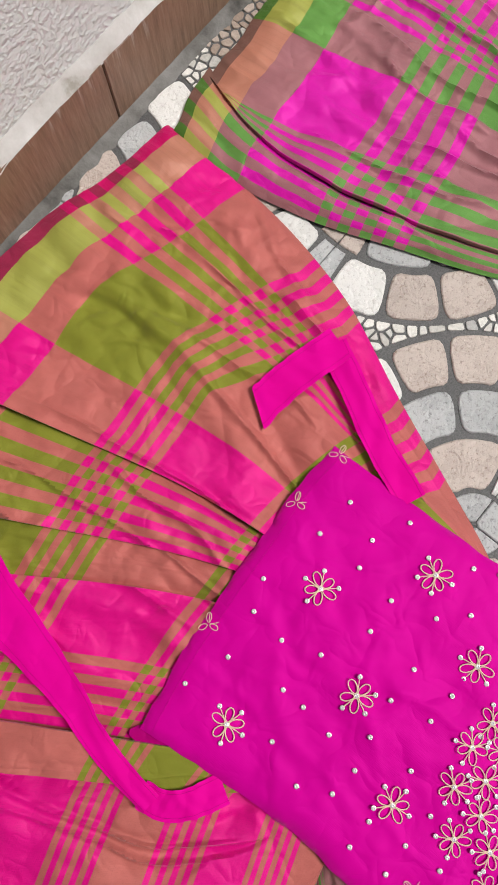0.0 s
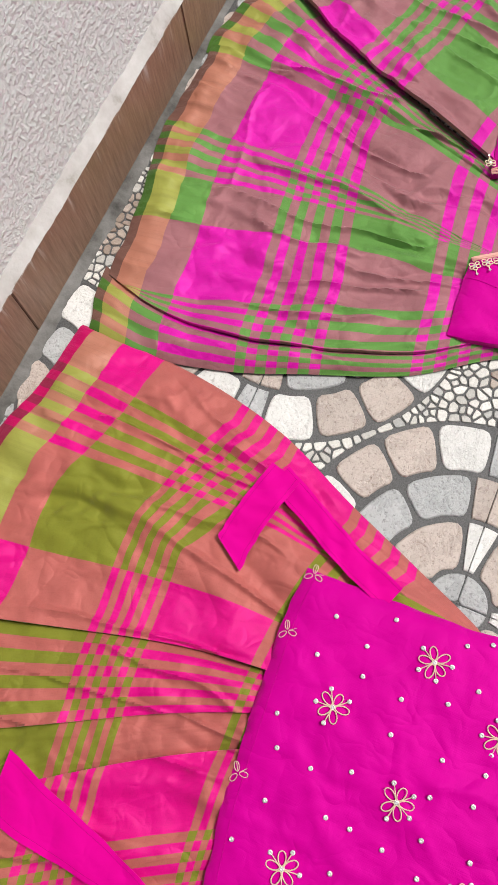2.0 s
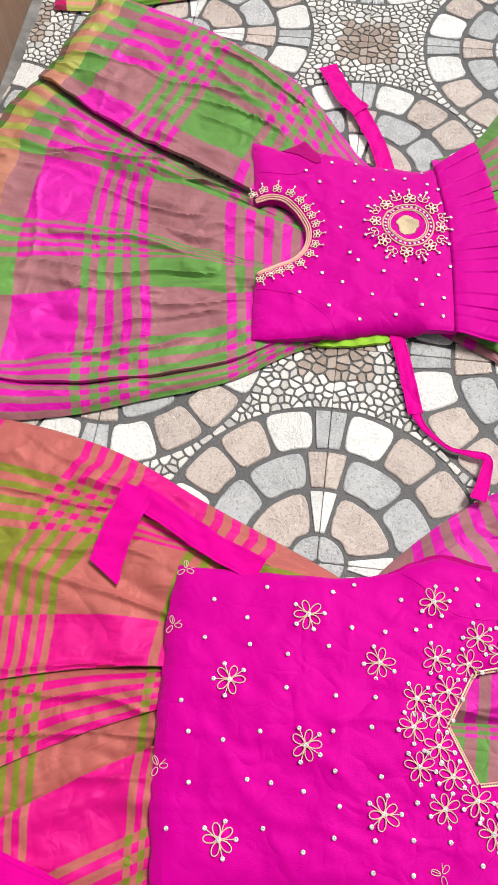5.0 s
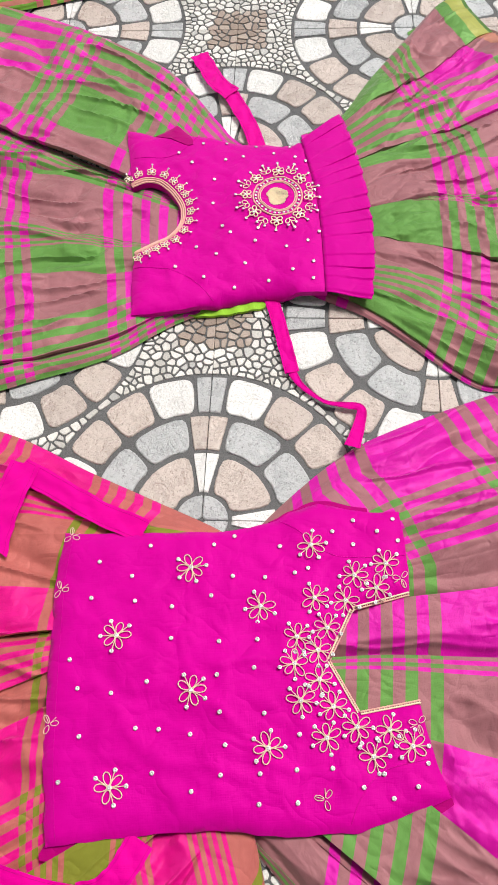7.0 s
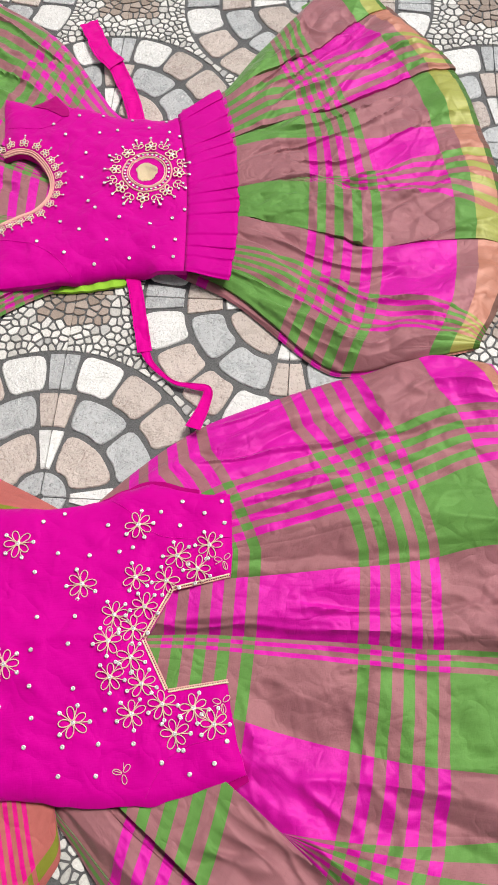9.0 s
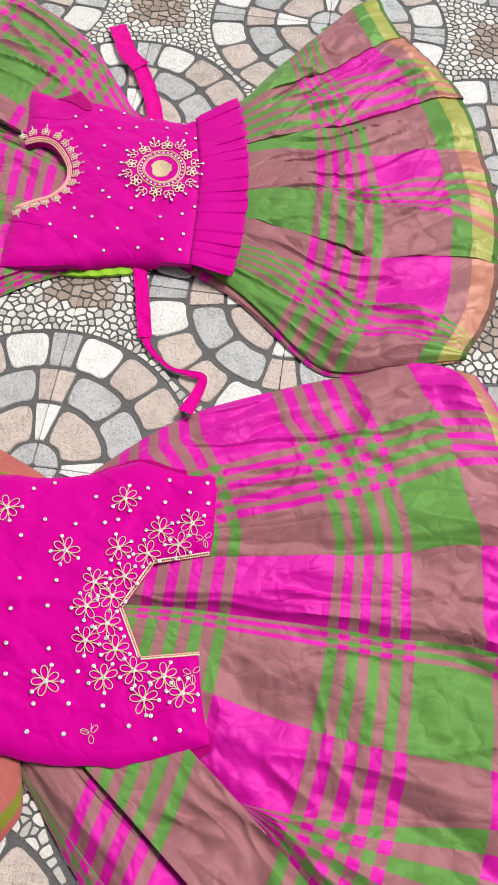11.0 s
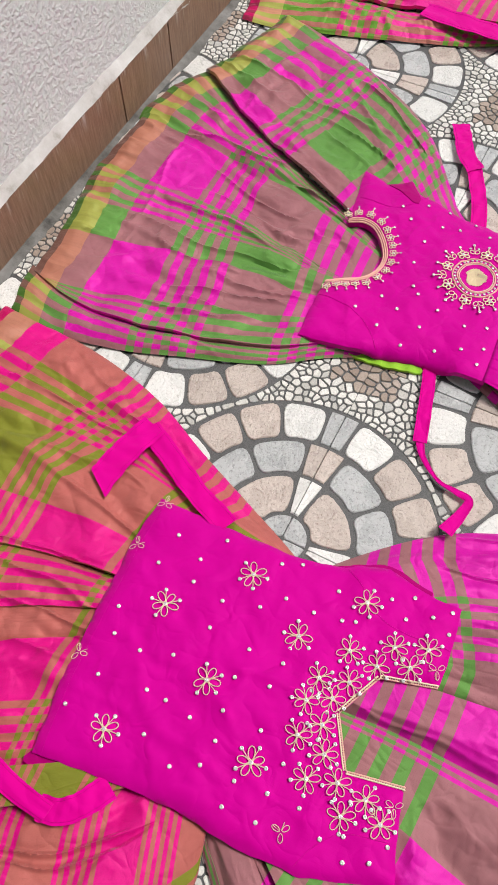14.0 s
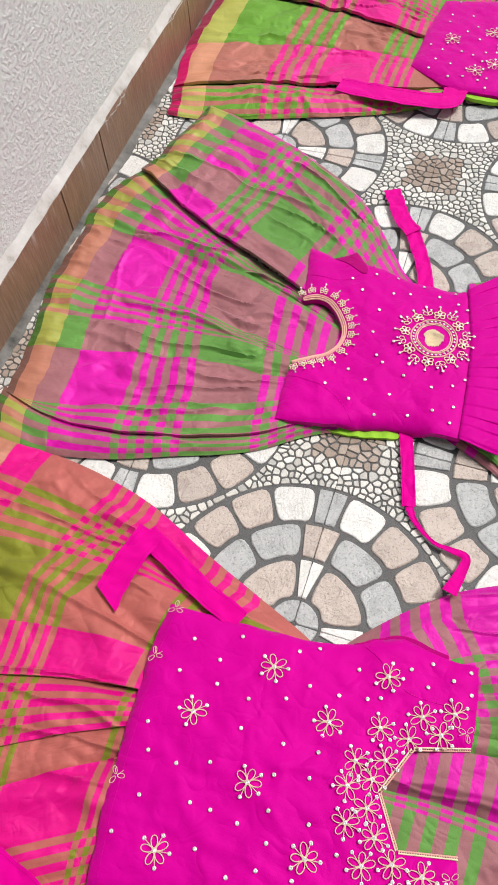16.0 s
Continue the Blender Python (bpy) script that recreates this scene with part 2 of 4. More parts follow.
def mesh_of(name, verts, faces, mat, smooth=True, uvs=None):
    me = bpy.data.meshes.new(name)
    me.from_pydata([tuple(v) for v in verts], [], [tuple(f) for f in faces])
    if uvs is not None:
        layer = me.uv_layers.new(name="weave")
        layer.data.foreach_set("uv", np.asarray(uvs, dtype=float).ravel())
    return finish(me, mat, smooth)


def from_bm(name, bm, mat, smooth=False):
    me = bpy.data.meshes.new(name)
    bm.to_mesh(me)
    bm.free()
    return finish(me, mat, smooth)


def curve_through(points, n):
    """n + 1 points, evenly spaced, of a smooth line through the given ones."""
    p = np.array(points, dtype=float)
    p = np.vstack([2 * p[0] - p[1], p, 2 * p[-1] - p[-2]])
    out = []
    for i in range(1, len(p) - 2):
        for t in np.linspace(0, 1, 24, endpoint=False):
            a, b, c, d = p[i - 1:i + 3]
            out.append(0.5 * (2 * b + (c - a) * t + (2 * a - 5 * b + 4 * c - d) * t * t + (3 * b - a - 3 * c + d) * t ** 3))
    out = np.array(out + [p[-2]])
    s = np.concatenate([[0], np.cumsum(np.linalg.norm(np.diff(out, axis=0), axis=1))])
    at = np.linspace(0, s[-1], n + 1)
    return np.stack([np.interp(at, s, out[:, k]) for k in range(p.shape[1])], axis=1)


def box(name, lo, hi, mat, bevel=0.0):
    bm = bmesh.new()
    bmesh.ops.create_cube(bm, size=1)
    for v in bm.verts:
        v.co = Vector([lo[k] + (v.co[k] + 0.5) * (hi[k] - lo[k]) for k in range(3)])
    if bevel:
        bmesh.ops.bevel(bm, geom=bm.edges[:], offset=bevel, segments=2, affect="EDGES")
    return from_bm(name, bm, mat)

# ---- skirts ----


def skirt(name, low, high, hem, waist, guides, ends, columns, mat, border, seed, label, length=0.82, edge=0.02, zari=0.055,
          lead=0.04, lead_on=1, edge_on=1, base=0.005, selvage=None):
    """A gathered skirt laid flat. low and high run from the waist to the hem along its two sides. guides run from the hem to the waist:
    (across at the hem, halfway, at the waist, repeats of the weave before it, after it, height of the fold there); a fold above 0 lets the next
    panel lap over the last, below 0 the other way. columns hold (place across, [(place along, repeats of the weave there)])."""
    marks = [0, edge, edge + zari, edge + zari + lead]
    rows = np.array(list(np.linspace(0, edge, 3)[:-1]) + list(np.linspace(edge, marks[2], 7)[:-1]) + list(np.linspace(marks[2], marks[3], 5)[:-1])
                    + list(np.linspace(marks[3], length, 170)))
    nr = len(rows)
    V = 1 - rows / length
    dense = 400
    cl, ch, cm, cw = (curve_through(c, dense) for c in (low, high, hem, waist))
    grid = np.linspace(0, 1, dense + 1)

    def on(c, x):
        return np.stack([np.interp(x, grid, c[:, k]) for k in range(2)], axis=-1)

    def flat(u, v):
        u2, v2 = u[..., None], v[..., None]
        return ((1 - v2) * on(cw, u) + v2 * on(cm, u) + (1 - u2) * on(cl, v) + u2 * on(ch, v)
                - ((1 - u2) * (1 - v2) * cw[0] + u2 * (1 - v2) * cw[-1] + (1 - u2) * v2 * cm[0] + u2 * v2 * cm[-1]))

    def wander(u, v, k):
        """Uneven hem: the panels end a little short or long."""
        w = np.vectorize(lambda q: noise.noise(Vector((q * 7, seed, 5))) + 0.5 * noise.noise(Vector((q * 22, seed, 8))))(u)
        return v + (0.013 * (w - 0.6) + 0.007 * (math.sin(k * 2.4 + seed) - 1)) * np.clip((v - 0.6) / 0.4, 0, 1)

    def along(u, v):
        """Repeats of the weave along the length; beyond the first mark the lead band goes on."""
        at = []
        for _, knots in columns:
            p, w = np.array([q[0] for q in knots])[::-1], np.array([q[1] for q in knots])[::-1]
            r = np.interp(v, p, w)
            r = np.where(v < p[0], w[0] + (p[0] - v) * (w[0] - w[1]) / (p[1] - p[0]), r)
            at.append(np.where(v > p[-1], w[-1] - 3 * (v - p[-1]), r))
        places = np.array([c[0] for c in columns])
        if len(places) == 1:
            return at[0]
        out = at[0].copy()
        for k in range(len(places) - 1):
            f = np.clip((u - places[k]) / (places[k + 1] - places[k]), 0, 1)
            out = np.where(u > places[k], at[k] * (1 - f) + at[k + 1] * f, out)
        return out

    ruler = flat(*np.meshgrid(np.linspace(0, 1, 120), V))
    span = np.linalg.norm(np.diff(ruler, axis=1), axis=2).sum(1)
    lines = [(0.0, 0.0, 0.0, ends[0], ends[0], 0.0), *guides, (1.0, 1.0, 1.0, ends[1], ends[1], 0.0)]
    course = np.array([h * V * (2 * V - 1) + m * 4 * V * (1 - V) + w * (1 - V) * (1 - 2 * V) for h, m, w, *_ in lines])
    course = np.clip(np.maximum.accumulate(course, axis=0), 0, 1)
    folds = [0] + [k for k in range(1, len(lines) - 1) if lines[k][5]] + [len(lines) - 1]
    root = tagged(new(name), label, "skirt", "garments laid on the floor")
    spans = [("hem_edge", 0, 2, selvage or mat, edge_on), ("gold_border", 2, 8, border, 0), ("lead_band", 8, 12, mat, lead_on), ("front_panel", 12, nr - 1, mat, None)]
    store = {key[0]: ([], [], []) for key in spans}
    first = columns[0][1][0][1]
    for k, (k0, k1) in enumerate(zip(folds, folds[1:])):
        f0, f1 = lines[k0][5], lines[k1][5]
        tuck0, tuck1 = (0.012 if f0 < 0 else 0.0), (0.012 if f1 > 0 else 0.0)
        us, wv = [], []
        for q in range(k0, k1):
            a, b = course[q], course[q + 1]
            n = max(3, int(260 * (b - a).max()))
            part_s = np.linspace(0, 1, n + 1)
            if q > k0 and lines[q][3] == lines[q][4]:
                part_s = part_s[1:]
            for f in part_s:
                us.append(a * (1 - f) + b * f)
                wv.append(np.full(nr, lines[q][4] * (1 - f) + lines[q + 1][3] * f))
        if tuck0:
            us.insert(0, us[0] - tuck0), wv.insert(0, wv[0])
        if tuck1:
            us.append(us[-1] + tuck1), wv.append(wv[-1])
        U, W = np.clip(np.array(us).T, 0, 1), np.array(wv).T
        e0, e1 = course[k0], course[k1]
        n = U.shape[1] - 1
        VV = np.repeat(V[:, None], n + 1, axis=1)
        S = np.clip((U - e0[:, None]) / (e1 - e0 + 1e-6)[:, None], 0, 1)
        xy = flat(U, wander(U, VV, k))
        xy[..., 0] = np.maximum(xy[..., 0], -0.783)
        VW = along(U, VV)
        VW = np.maximum(VW, first + (0.002 if weave_on(first + 0.002) == lead_on else -0.015))
        d0, d1 = (U - e0[:, None]) * span[:, None], (e1[:, None] - U) * span[:, None]
        Z = np.zeros_like(U)
        fade = (0.45 + 0.55 * (1 - VV) + 0.12 * np.sin(VV * 9 + seed + k)) * np.clip(0.25 + VV * 2.5, 0, 1)
        if f0 > 0:
            Z += f0 * fade * np.exp(-np.clip(d0, 0, 1) / 0.045)
        if f1 < 0:
            Z += -f1 * fade * np.exp(-np.clip(d1, 0, 1) / 0.045)
        Z += 0.006 * (1 - VV) * np.sin(np.pi * S)
        for i in range(nr):
            for j in range(n + 1):
                u, v = U[i, j], V[i]
                x, y = xy[i, j]
                sway = 0.4 * noise.noise(Vector((x * 8, y * 8, seed)))
                wave = noise.noise(Vector((u * 15 + sway, v * 1.9, seed + k)))
                sharp = max(0.0, 1 - abs(noise.noise(Vector((u * 17 + sway, v * 1.8, seed + 20 + k)))) * 8.5)
                gather = noise.noise(Vector((u * 42 + sway, v * 2.6, seed + 40)))
                crumple = max(0.0, 1 - abs(noise.noise(Vector((x * 8 + seed, y * 8, seed + 11)))) * 9)
                patchy = min(1.0, max(0.0, 0.5 + 2.2 * noise.noise(Vector((x * 4, y * 4, seed + 55)))))
                tiny = max(0.0, 1 - abs(noise.noise(Vector((x * 17 + seed, y * 15, seed + 31)))) * 9)
                facet = (0.020 * abs(noise.noise(Vector((u * 10 + 2 * sway, v * 2.6, seed + 61)))) + 0.010 * abs(noise.noise(Vector((x * 9 + seed, y * 11 + sway, seed + 71))))
                         + 0.006 * abs(noise.noise(Vector((x * 21 + seed, y * 24 + sway, seed + 81)))) * (0.4 + patchy))
                crease = noise.noise(Vector((x * 19, y * 19, seed + 3))) * 0.0016 + noise.noise(Vector((x * 50, y * 50, seed + 7))) * 0.0006
                Z[i, j] += (facet + 0.0080 * (0.5 + wave) + 0.0105 * sharp ** 1.5 * (0.45 + 0.55 * (1 - v)) + 0.0048 * crumple ** 2 * patchy + 0.0016 * tiny * patchy + crease
                            + 0.0045 * (1 - v) * (0.4 + gather))
        if f0 < 0:
            Z *= np.clip(max(0.10, 1 + f0 / 0.022) + d0 / 0.035, 0, 1)
        if f1 > 0:
            Z *= np.clip(max(0.10, 1 - f1 / 0.022) + d1 / 0.035, 0, 1)
        side = np.minimum(U, 1 - U) * span[:, None] / 0.05
        roll = np.sqrt(np.clip(np.minimum(side, (1 - VV) * length / 0.05 + 0.12), 0.02, 1))
        Z = 0.002 + (base + np.minimum(np.clip(Z, 0, 0.046), 0.006 + 0.044 * VV + 0.03 * np.clip(VV - 0.5, 0, 1))) * roll
        # the lapped edge turns down; the tucked edge goes under it
        cols = [xy[:, j] for j in range(n + 1)]
        zs, ws, vs = [Z[:, j] for j in range(n + 1)], [W[:, j] for j in range(n + 1)], [VW[:, j] for j in range(n + 1)]
        if f0 < 0:
            zs[0] = np.minimum(zs[0], 0.003)
        if f1 > 0:
            zs[-1] = np.minimum(zs[-1], 0.003)
        if f0 > 0:
            cols.insert(0, cols[0] + 0.0), zs.insert(0, np.maximum(zs[0] - 0.009, 0.001)), ws.insert(0, ws[0]), vs.insert(0, vs[0])
        if f1 < 0:
            cols.append(cols[-1] + 0.0), zs.append(np.maximum(zs[-1] - 0.009, 0.001)), ws.append(ws[-1]), vs.append(vs[-1])
        nc = len(cols)
        for key, r0, r1, m, constant in spans:
            verts, faces, uvs = store[key]
            o = len(verts)
            for i in range(r0, r1 + 1):
                verts += [(cols[j][i][0], cols[j][i][1], zs[j][i]) for j in range(nc)]
            for i in range(r1 - r0):
                for j in range(nc - 1):
                    if abs(ws[j][0] - ws[j + 1][0]) > 0.09:
                        continue
                    q = o + i * nc + j
                    faces.append((q, q + 1, q + nc + 1, q + nc))
                    for ii, jj in ((i, j), (i, j + 1), (i + 1, j + 1), (i + 1, j)):
                        uvs.append((ws[jj][r0 + ii], vs[jj][r0 + ii] if constant is None else (0.1 if constant else 0.6)))
    for key, r0, r1, m, constant in spans:
        verts, faces, uvs = store[key]
        part(key, mesh_of(key, verts, faces, m, True, uvs), root, {"gold_border": "gold zari woven border", "hem_edge": "plain dark selvage"}.get(key, ""))
    # the far side of the skirt, which peeps out below the hem
    m_u = 60
    uu, vv = np.linspace(0.01, 0.99, m_u + 1), np.linspace(0.0, 1.0, 9)
    tips, roots = flat(uu, np.ones(m_u + 1)), flat(uu, np.full(m_u + 1, 0.8))
    back, faces, uvs = [], [], []
    for v in vv:
        for u, tip, foot in zip(uu, tips, roots):
            out = (tip - foot) / (np.linalg.norm(tip - foot) + 1e-6)
            q = tip + out * (-0.026 + 0.012 * noise.noise(Vector((u * 6, seed, 2))) - (1 - v) * 0.16)
            back.append((max(q[0], -0.785), q[1], 0.0015 + 0.001 * noise.noise(Vector((u * 30, v * 3, seed)))))
    for i in range(8):
        for j in range(m_u):
            q = i * (m_u + 1) + j
            faces.append((q, q + 1, q + m_u + 2, q + m_u + 1))
            for ii, jj in ((i, j), (i, j + 1), (i + 1, j + 1), (i + 1, j)):
                uvs.append((0.37 + uu[jj] * 2.2, 0.6))
    part("back_panel", mesh_of("back_panel", back, faces, mat, True, uvs), root)
    return root


skirt("skirt", low=[(0.06, -0.40), (0.118, -0.50), (0.105, -0.56), (0.0, -0.70), (-0.25, -0.88), (-0.45, -0.97), (-0.66, -1.0)],
      high=[(0.10, -0.06), (0.029, -0.018), (-0.082, 0.03), (-0.198, 0.08), (-0.324, 0.139), (-0.45, 0.173), (-0.589, 0.19), (-0.725, 0.195)],
      hem=[(-0.66, -1.0), (-0.755, -0.70), (-0.785, -0.40), (-0.781, -0.115), (-0.758, 0.038), (-0.725, 0.195)],
      waist=[(0.06, -0.40), (0.07, -0.30), (0.08, -0.18), (0.10, -0.06)],
      guides=[(0.124, 0.233, 0.344, 3.0, 2.75, 0.018),
              (0.178, 0.295, 0.41, 2.5, 2.5, -0.014),
              (0.242, 0.4, 0.552, 2.25, 2.25, 0),
              (0.306, 0.506, 0.707, 2.0, 1.75, -0.005),
              (0.407, 0.564, 0.763, 1.5, 1.5, 0.005),
              (0.563, 0.65, 0.724, 1.25, 1.25, 0.010),
              (0.674, 0.73, 0.807, 1.0, 0.75, 0),
              (0.826, 0.859, 0.996, 0.5, 0.5, 0),
              (0.936, 0.921, 0.929, 0.25, 0.25, 0)],
      ends=(3.3, 0.0),
      columns=[(0.25, [(0.8, 0.5), (0.67, 0.75), (0.598, 1.0), (0.468, 1.25), (0.408, 1.5)]),
               (0.55, [(0.83, 0.5), (0.69, 0.75), (0.6, 1.0), (0.445, 1.25), (0.35, 1.5)]),
               (0.76, [(0.85, 0.5), (0.702, 0.75), (0.605, 1.0), (0.418, 1.25), (0.3, 1.5)]),
               (0.97, [(0.815, 0.5), (0.638, 0.75), (0.505, 1.0), (0.362, 1.25), (0.215, 1.5)])],
      mat=PLAID_CORAL, border=BORDER_GOLD, seed=3.3, selvage=SELVAGE_MAROON, length=0.88, lead=0.043, edge=0.025, zari=0.06,
      label="coral, olive and hot pink plaid silk skirt spread on the floor")

skirt("skirt", low=[(0.08, -0.38), (0.095, -0.458), (0.142, -0.512), (0.225, -0.60), (0.36, -0.73), (0.52, -0.85), (0.68, -0.92)],
      high=[(0.07, -0.06), (0.11, 0.005), (0.233, 0.12), (0.354, 0.185), (0.526, 0.255), (0.64, 0.298), (0.755, 0.285)],
      hem=[(0.70, -0.92), (0.84, -0.62), (0.885, -0.35), (0.88, -0.05), (0.835, 0.15), (0.755, 0.285)],
      waist=[(0.08, -0.38), (0.06, -0.28), (0.06, -0.16), (0.07, -0.06)],
      guides=[(0.082, 0.052, 0.011, 3.4, 3.24, -0.018),
              (0.121, 0.147, 0.181, 3.02, 2.74, 0.016),
              (0.151, 0.287, 0.419, 2.52, 2.5, -0.014),
              (0.395, 0.271, 0.132, 2.25, 2.25, 0),
              (0.443, 0.407, 0.402, 2.0, 1.75, 0),
              (0.539, 0.519, 0.462, 1.5, 1.5, 0),
              (0.566, 0.547, 0.487, 1.38, 1.25, -0.03),
              (0.715, 0.655, 0.607, 1.0, 0.75, -0.03),
              (0.838, 0.74, 0.617, 0.5, 0.5, 0),
              (0.914, 0.861, 0.765, 0.25, 0.25, 0)],
      ends=(3.5, 0.02),
      columns=[(0.35, [(0.912, 0.5), (0.778, 0.75), (0.615, 1.0), (0.44, 1.25), (0.268, 1.5)]),
               (0.7, [(0.895, 0.5), (0.763, 0.75), (0.615, 1.0), (0.438, 1.25), (0.268, 1.5)]),
               (0.93, [(0.838, 0.5), (0.702, 0.75), (0.518, 1.0), (0.35, 1.25), (0.16, 1.5)])],
      mat=PLAID_MAUVE, border=BORDER_GOLD, seed=7.7, length=0.83, lead=0.03, zari=0.035, edge=0.010,
      label="magenta, mauve and green plaid skirt under the long blouse")

skirt("skirt", low=[(0.05, 0.46), (0.014, 0.424), (-0.081, 0.375), (-0.185, 0.306), (-0.328, 0.251), (-0.45, 0.208), (-0.591, 0.181), (-0.712, 0.190)],
      high=[(0.03, 0.83), (0.0, 0.86), (-0.027, 0.899), (-0.148, 1.059), (-0.326, 1.18), (-0.515, 1.268), (-0.63, 1.30)],
      hem=[(-0.712, 0.19), (-0.735, 0.27), (-0.752, 0.39), (-0.768, 0.505), (-0.785, 0.65), (-0.787, 0.80), (-0.757, 0.92), (-0.70, 1.06), (-0.63, 1.30)],
      waist=[(0.05, 0.46), (0.02, 0.58), (0.01, 0.70), (0.03, 0.83)],
      guides=[(0.098, 0.044, 0.07, 0.89, 0.84, 0.008),
              (0.085, 0.13, 0.146, 1.0, 1.0, 0),
              (0.204, 0.25, 0.171, 1.25, 1.5, 0),
              (0.288, 0.328, 0.248, 1.75, 1.75, 0),
              (0.389, 0.378, 0.222, 2.0, 2.0, 0),
              (0.552, 0.539, 0.44, 2.27, 0.72, -0.013),
              (0.738, 0.606, 0.514, 1.0, 0.1, 0.018),
              (0.762, 0.673, 0.583, 0.25, 0.5, 0),
              (0.801, 0.814, 0.734, 0.75, 0.75, 0)],
      ends=(0.72, 1.03),
      columns=[(0.18, [(0.84, 0.0), (0.678, 0.25), (0.51, 0.5), (0.34, 0.75), (0.16, 1.0)]),
               (0.48, [(0.868, 0.0), (0.692, 0.25), (0.555, 0.5), (0.365, 0.75), (0.148, 1.0)])],
      mat=PLAID_MAUVE, border=BORDER_GOLD, seed=1.9, selvage=SELVAGE_GREEN, length=0.81, lead=0.055, lead_on=0, edge_on=0, zari=0.052, edge=0.020,
      label="magenta, mauve and green plaid silk skirt lying beside the wall")

skirt("skirt", low=[(0.15, 0.46), (0.213, 0.429), (0.30, 0.383), (0.448, 0.262), (0.52, 0.250), (0.60, 0.277), (0.735, 0.315)],
      high=[(0.15, 0.86), (0.227, 0.904), (0.30, 1.03), (0.394, 1.174), (0.46, 1.27), (0.52, 1.31)],
      hem=[(0.735, 0.315), (0.79, 0.45), (0.805, 0.60), (0.785, 0.79), (0.725, 0.98), (0.655, 1.09), (0.57, 1.20), (0.52, 1.31)],
      waist=[(0.15, 0.46), (0.17, 0.58), (0.17, 0.72), (0.15, 0.86)],
      guides=[(0.004, 0.012, 0.047, 0.2, 0.5, 0.012),
              (0.014, 0.103, 0.074, 0.75, 0.75, 0),
              (0.041, 0.2, 0.154, 1.0, 1.0, 0),
              (0.228, 0.305, 0.32, 1.25, 1.5, 0.004),
              (0.277, 0.451, 0.435, 1.75, 1.75, 0),
              (0.44, 0.476, 0.443, 2.0, 2.0, -0.006),
              (0.5, 0.596, 0.704, 2.25, 2.5, 0),
              (0.65, 0.69, 0.732, 2.75, 2.75, 0.006),
              (0.751, 0.839, 0.932, 3.0, 3.0, 0),
              (0.862, 0.877, 0.996, 3.12, 3.5, 0.005)],
      ends=(0.1, 3.72),
      columns=[(0.4, [(0.86, 0.0), (0.642, 0.25), (0.408, 0.5), (0.15, 0.75)]),
               (0.8, [(0.878, 0.0), (0.615, 0.25), (0.462, 0.5), (0.17, 0.75)])],
      mat=PLAID_MAUVE, border=BORDER_GOLD, seed=5.1, selvage=SELVAGE_GREEN, length=0.64, lead=0.038, lead_on=0, edge_on=0, zari=0.042, edge=0.012,
      label="magenta, mauve and green plaid skirt below the pleated peplum")

skirt("skirt", low=[(0.02, 1.52), (-0.05, 1.45), (-0.15, 1.39), (-0.30, 1.335), (-0.522, 1.267), (-0.64, 1.24), (-0.735, 1.235)],
      high=[(0.02, 2.0), (-0.10, 2.15), (-0.30, 2.35), (-0.50, 2.45), (-0.66, 2.48)],
      hem=[(-0.735, 1.235), (-0.785, 1.42), (-0.79, 1.56), (-0.785, 1.77), (-0.785, 2.1), (-0.66, 2.48)],
      waist=[(0.02, 1.52), (0.04, 1.68), (0.04, 1.84), (0.02, 2.0)],
      guides=[(0.011, 0.01, 0.015, 0.76, 0.76, 0),
              (0.093, 0.116, 0.085, 1.0, 1.0, 0.012),
              (0.239, 0.273, 0.252, 1.25, 1.5, -0.01),
              (0.434, 0.446, 0.36, 1.75, 2.0, 0.008)],
      ends=(0.68, 3.6),
      columns=[(0.2, [(0.828, 0.5), (0.69, 0.75), (0.528, 1.0), (0.36, 1.25), (0.232, 1.5)])],
      mat=PLAID_ROSE, border=BORDER_PALE, seed=9.4, selvage=SELVAGE_MAROON, length=0.84, lead=0.02, lead_on=0, edge_on=1, zari=0.07, edge=0.03,
      label="rose, salmon and green plaid silk skirt near the wall")

# ---- blouses ----


def inside(p, poly):
    x, y = p
    hit = False
    for (x0, y0), (x1, y1) in zip(poly, np.roll(poly, -1, axis=0)):
        if (y0 > y) != (y1 > y) and x < (x1 - x0) * (y - y0) / (y1 - y0) + x0:
            hit = not hit
    return hit


def rim_distance(p, poly):
    a, b = np.asarray(poly), np.roll(poly, -1, axis=0)
    d = b - a
    t = np.clip(((p - a) * d).sum(1) / ((d * d).sum(1) + 1e-12), 0, 1)
    return np.linalg.norm(a + d * t[:, None] - p, axis=1).min()


def outline(runs):
    """One closed outline from runs of points; each run is smooth in itself and meets the next at a corner."""
    pts = []
    for run in runs:
        n = max(2, int(sum(math.dist(a, b) for a, b in zip(run, run[1:])) / 0.008))
        pts += [tuple(p) for p in curve_through(run, n)[:-1]]
    out = np.array(pts)
    for k, (x, y) in enumerate(pts):
        out[k] += (0.0022 * noise.noise(Vector((x * 45, y * 45, 1.5))), 0.0022 * noise.noise(Vector((x * 45, y * 45, 6.5))))
    return out


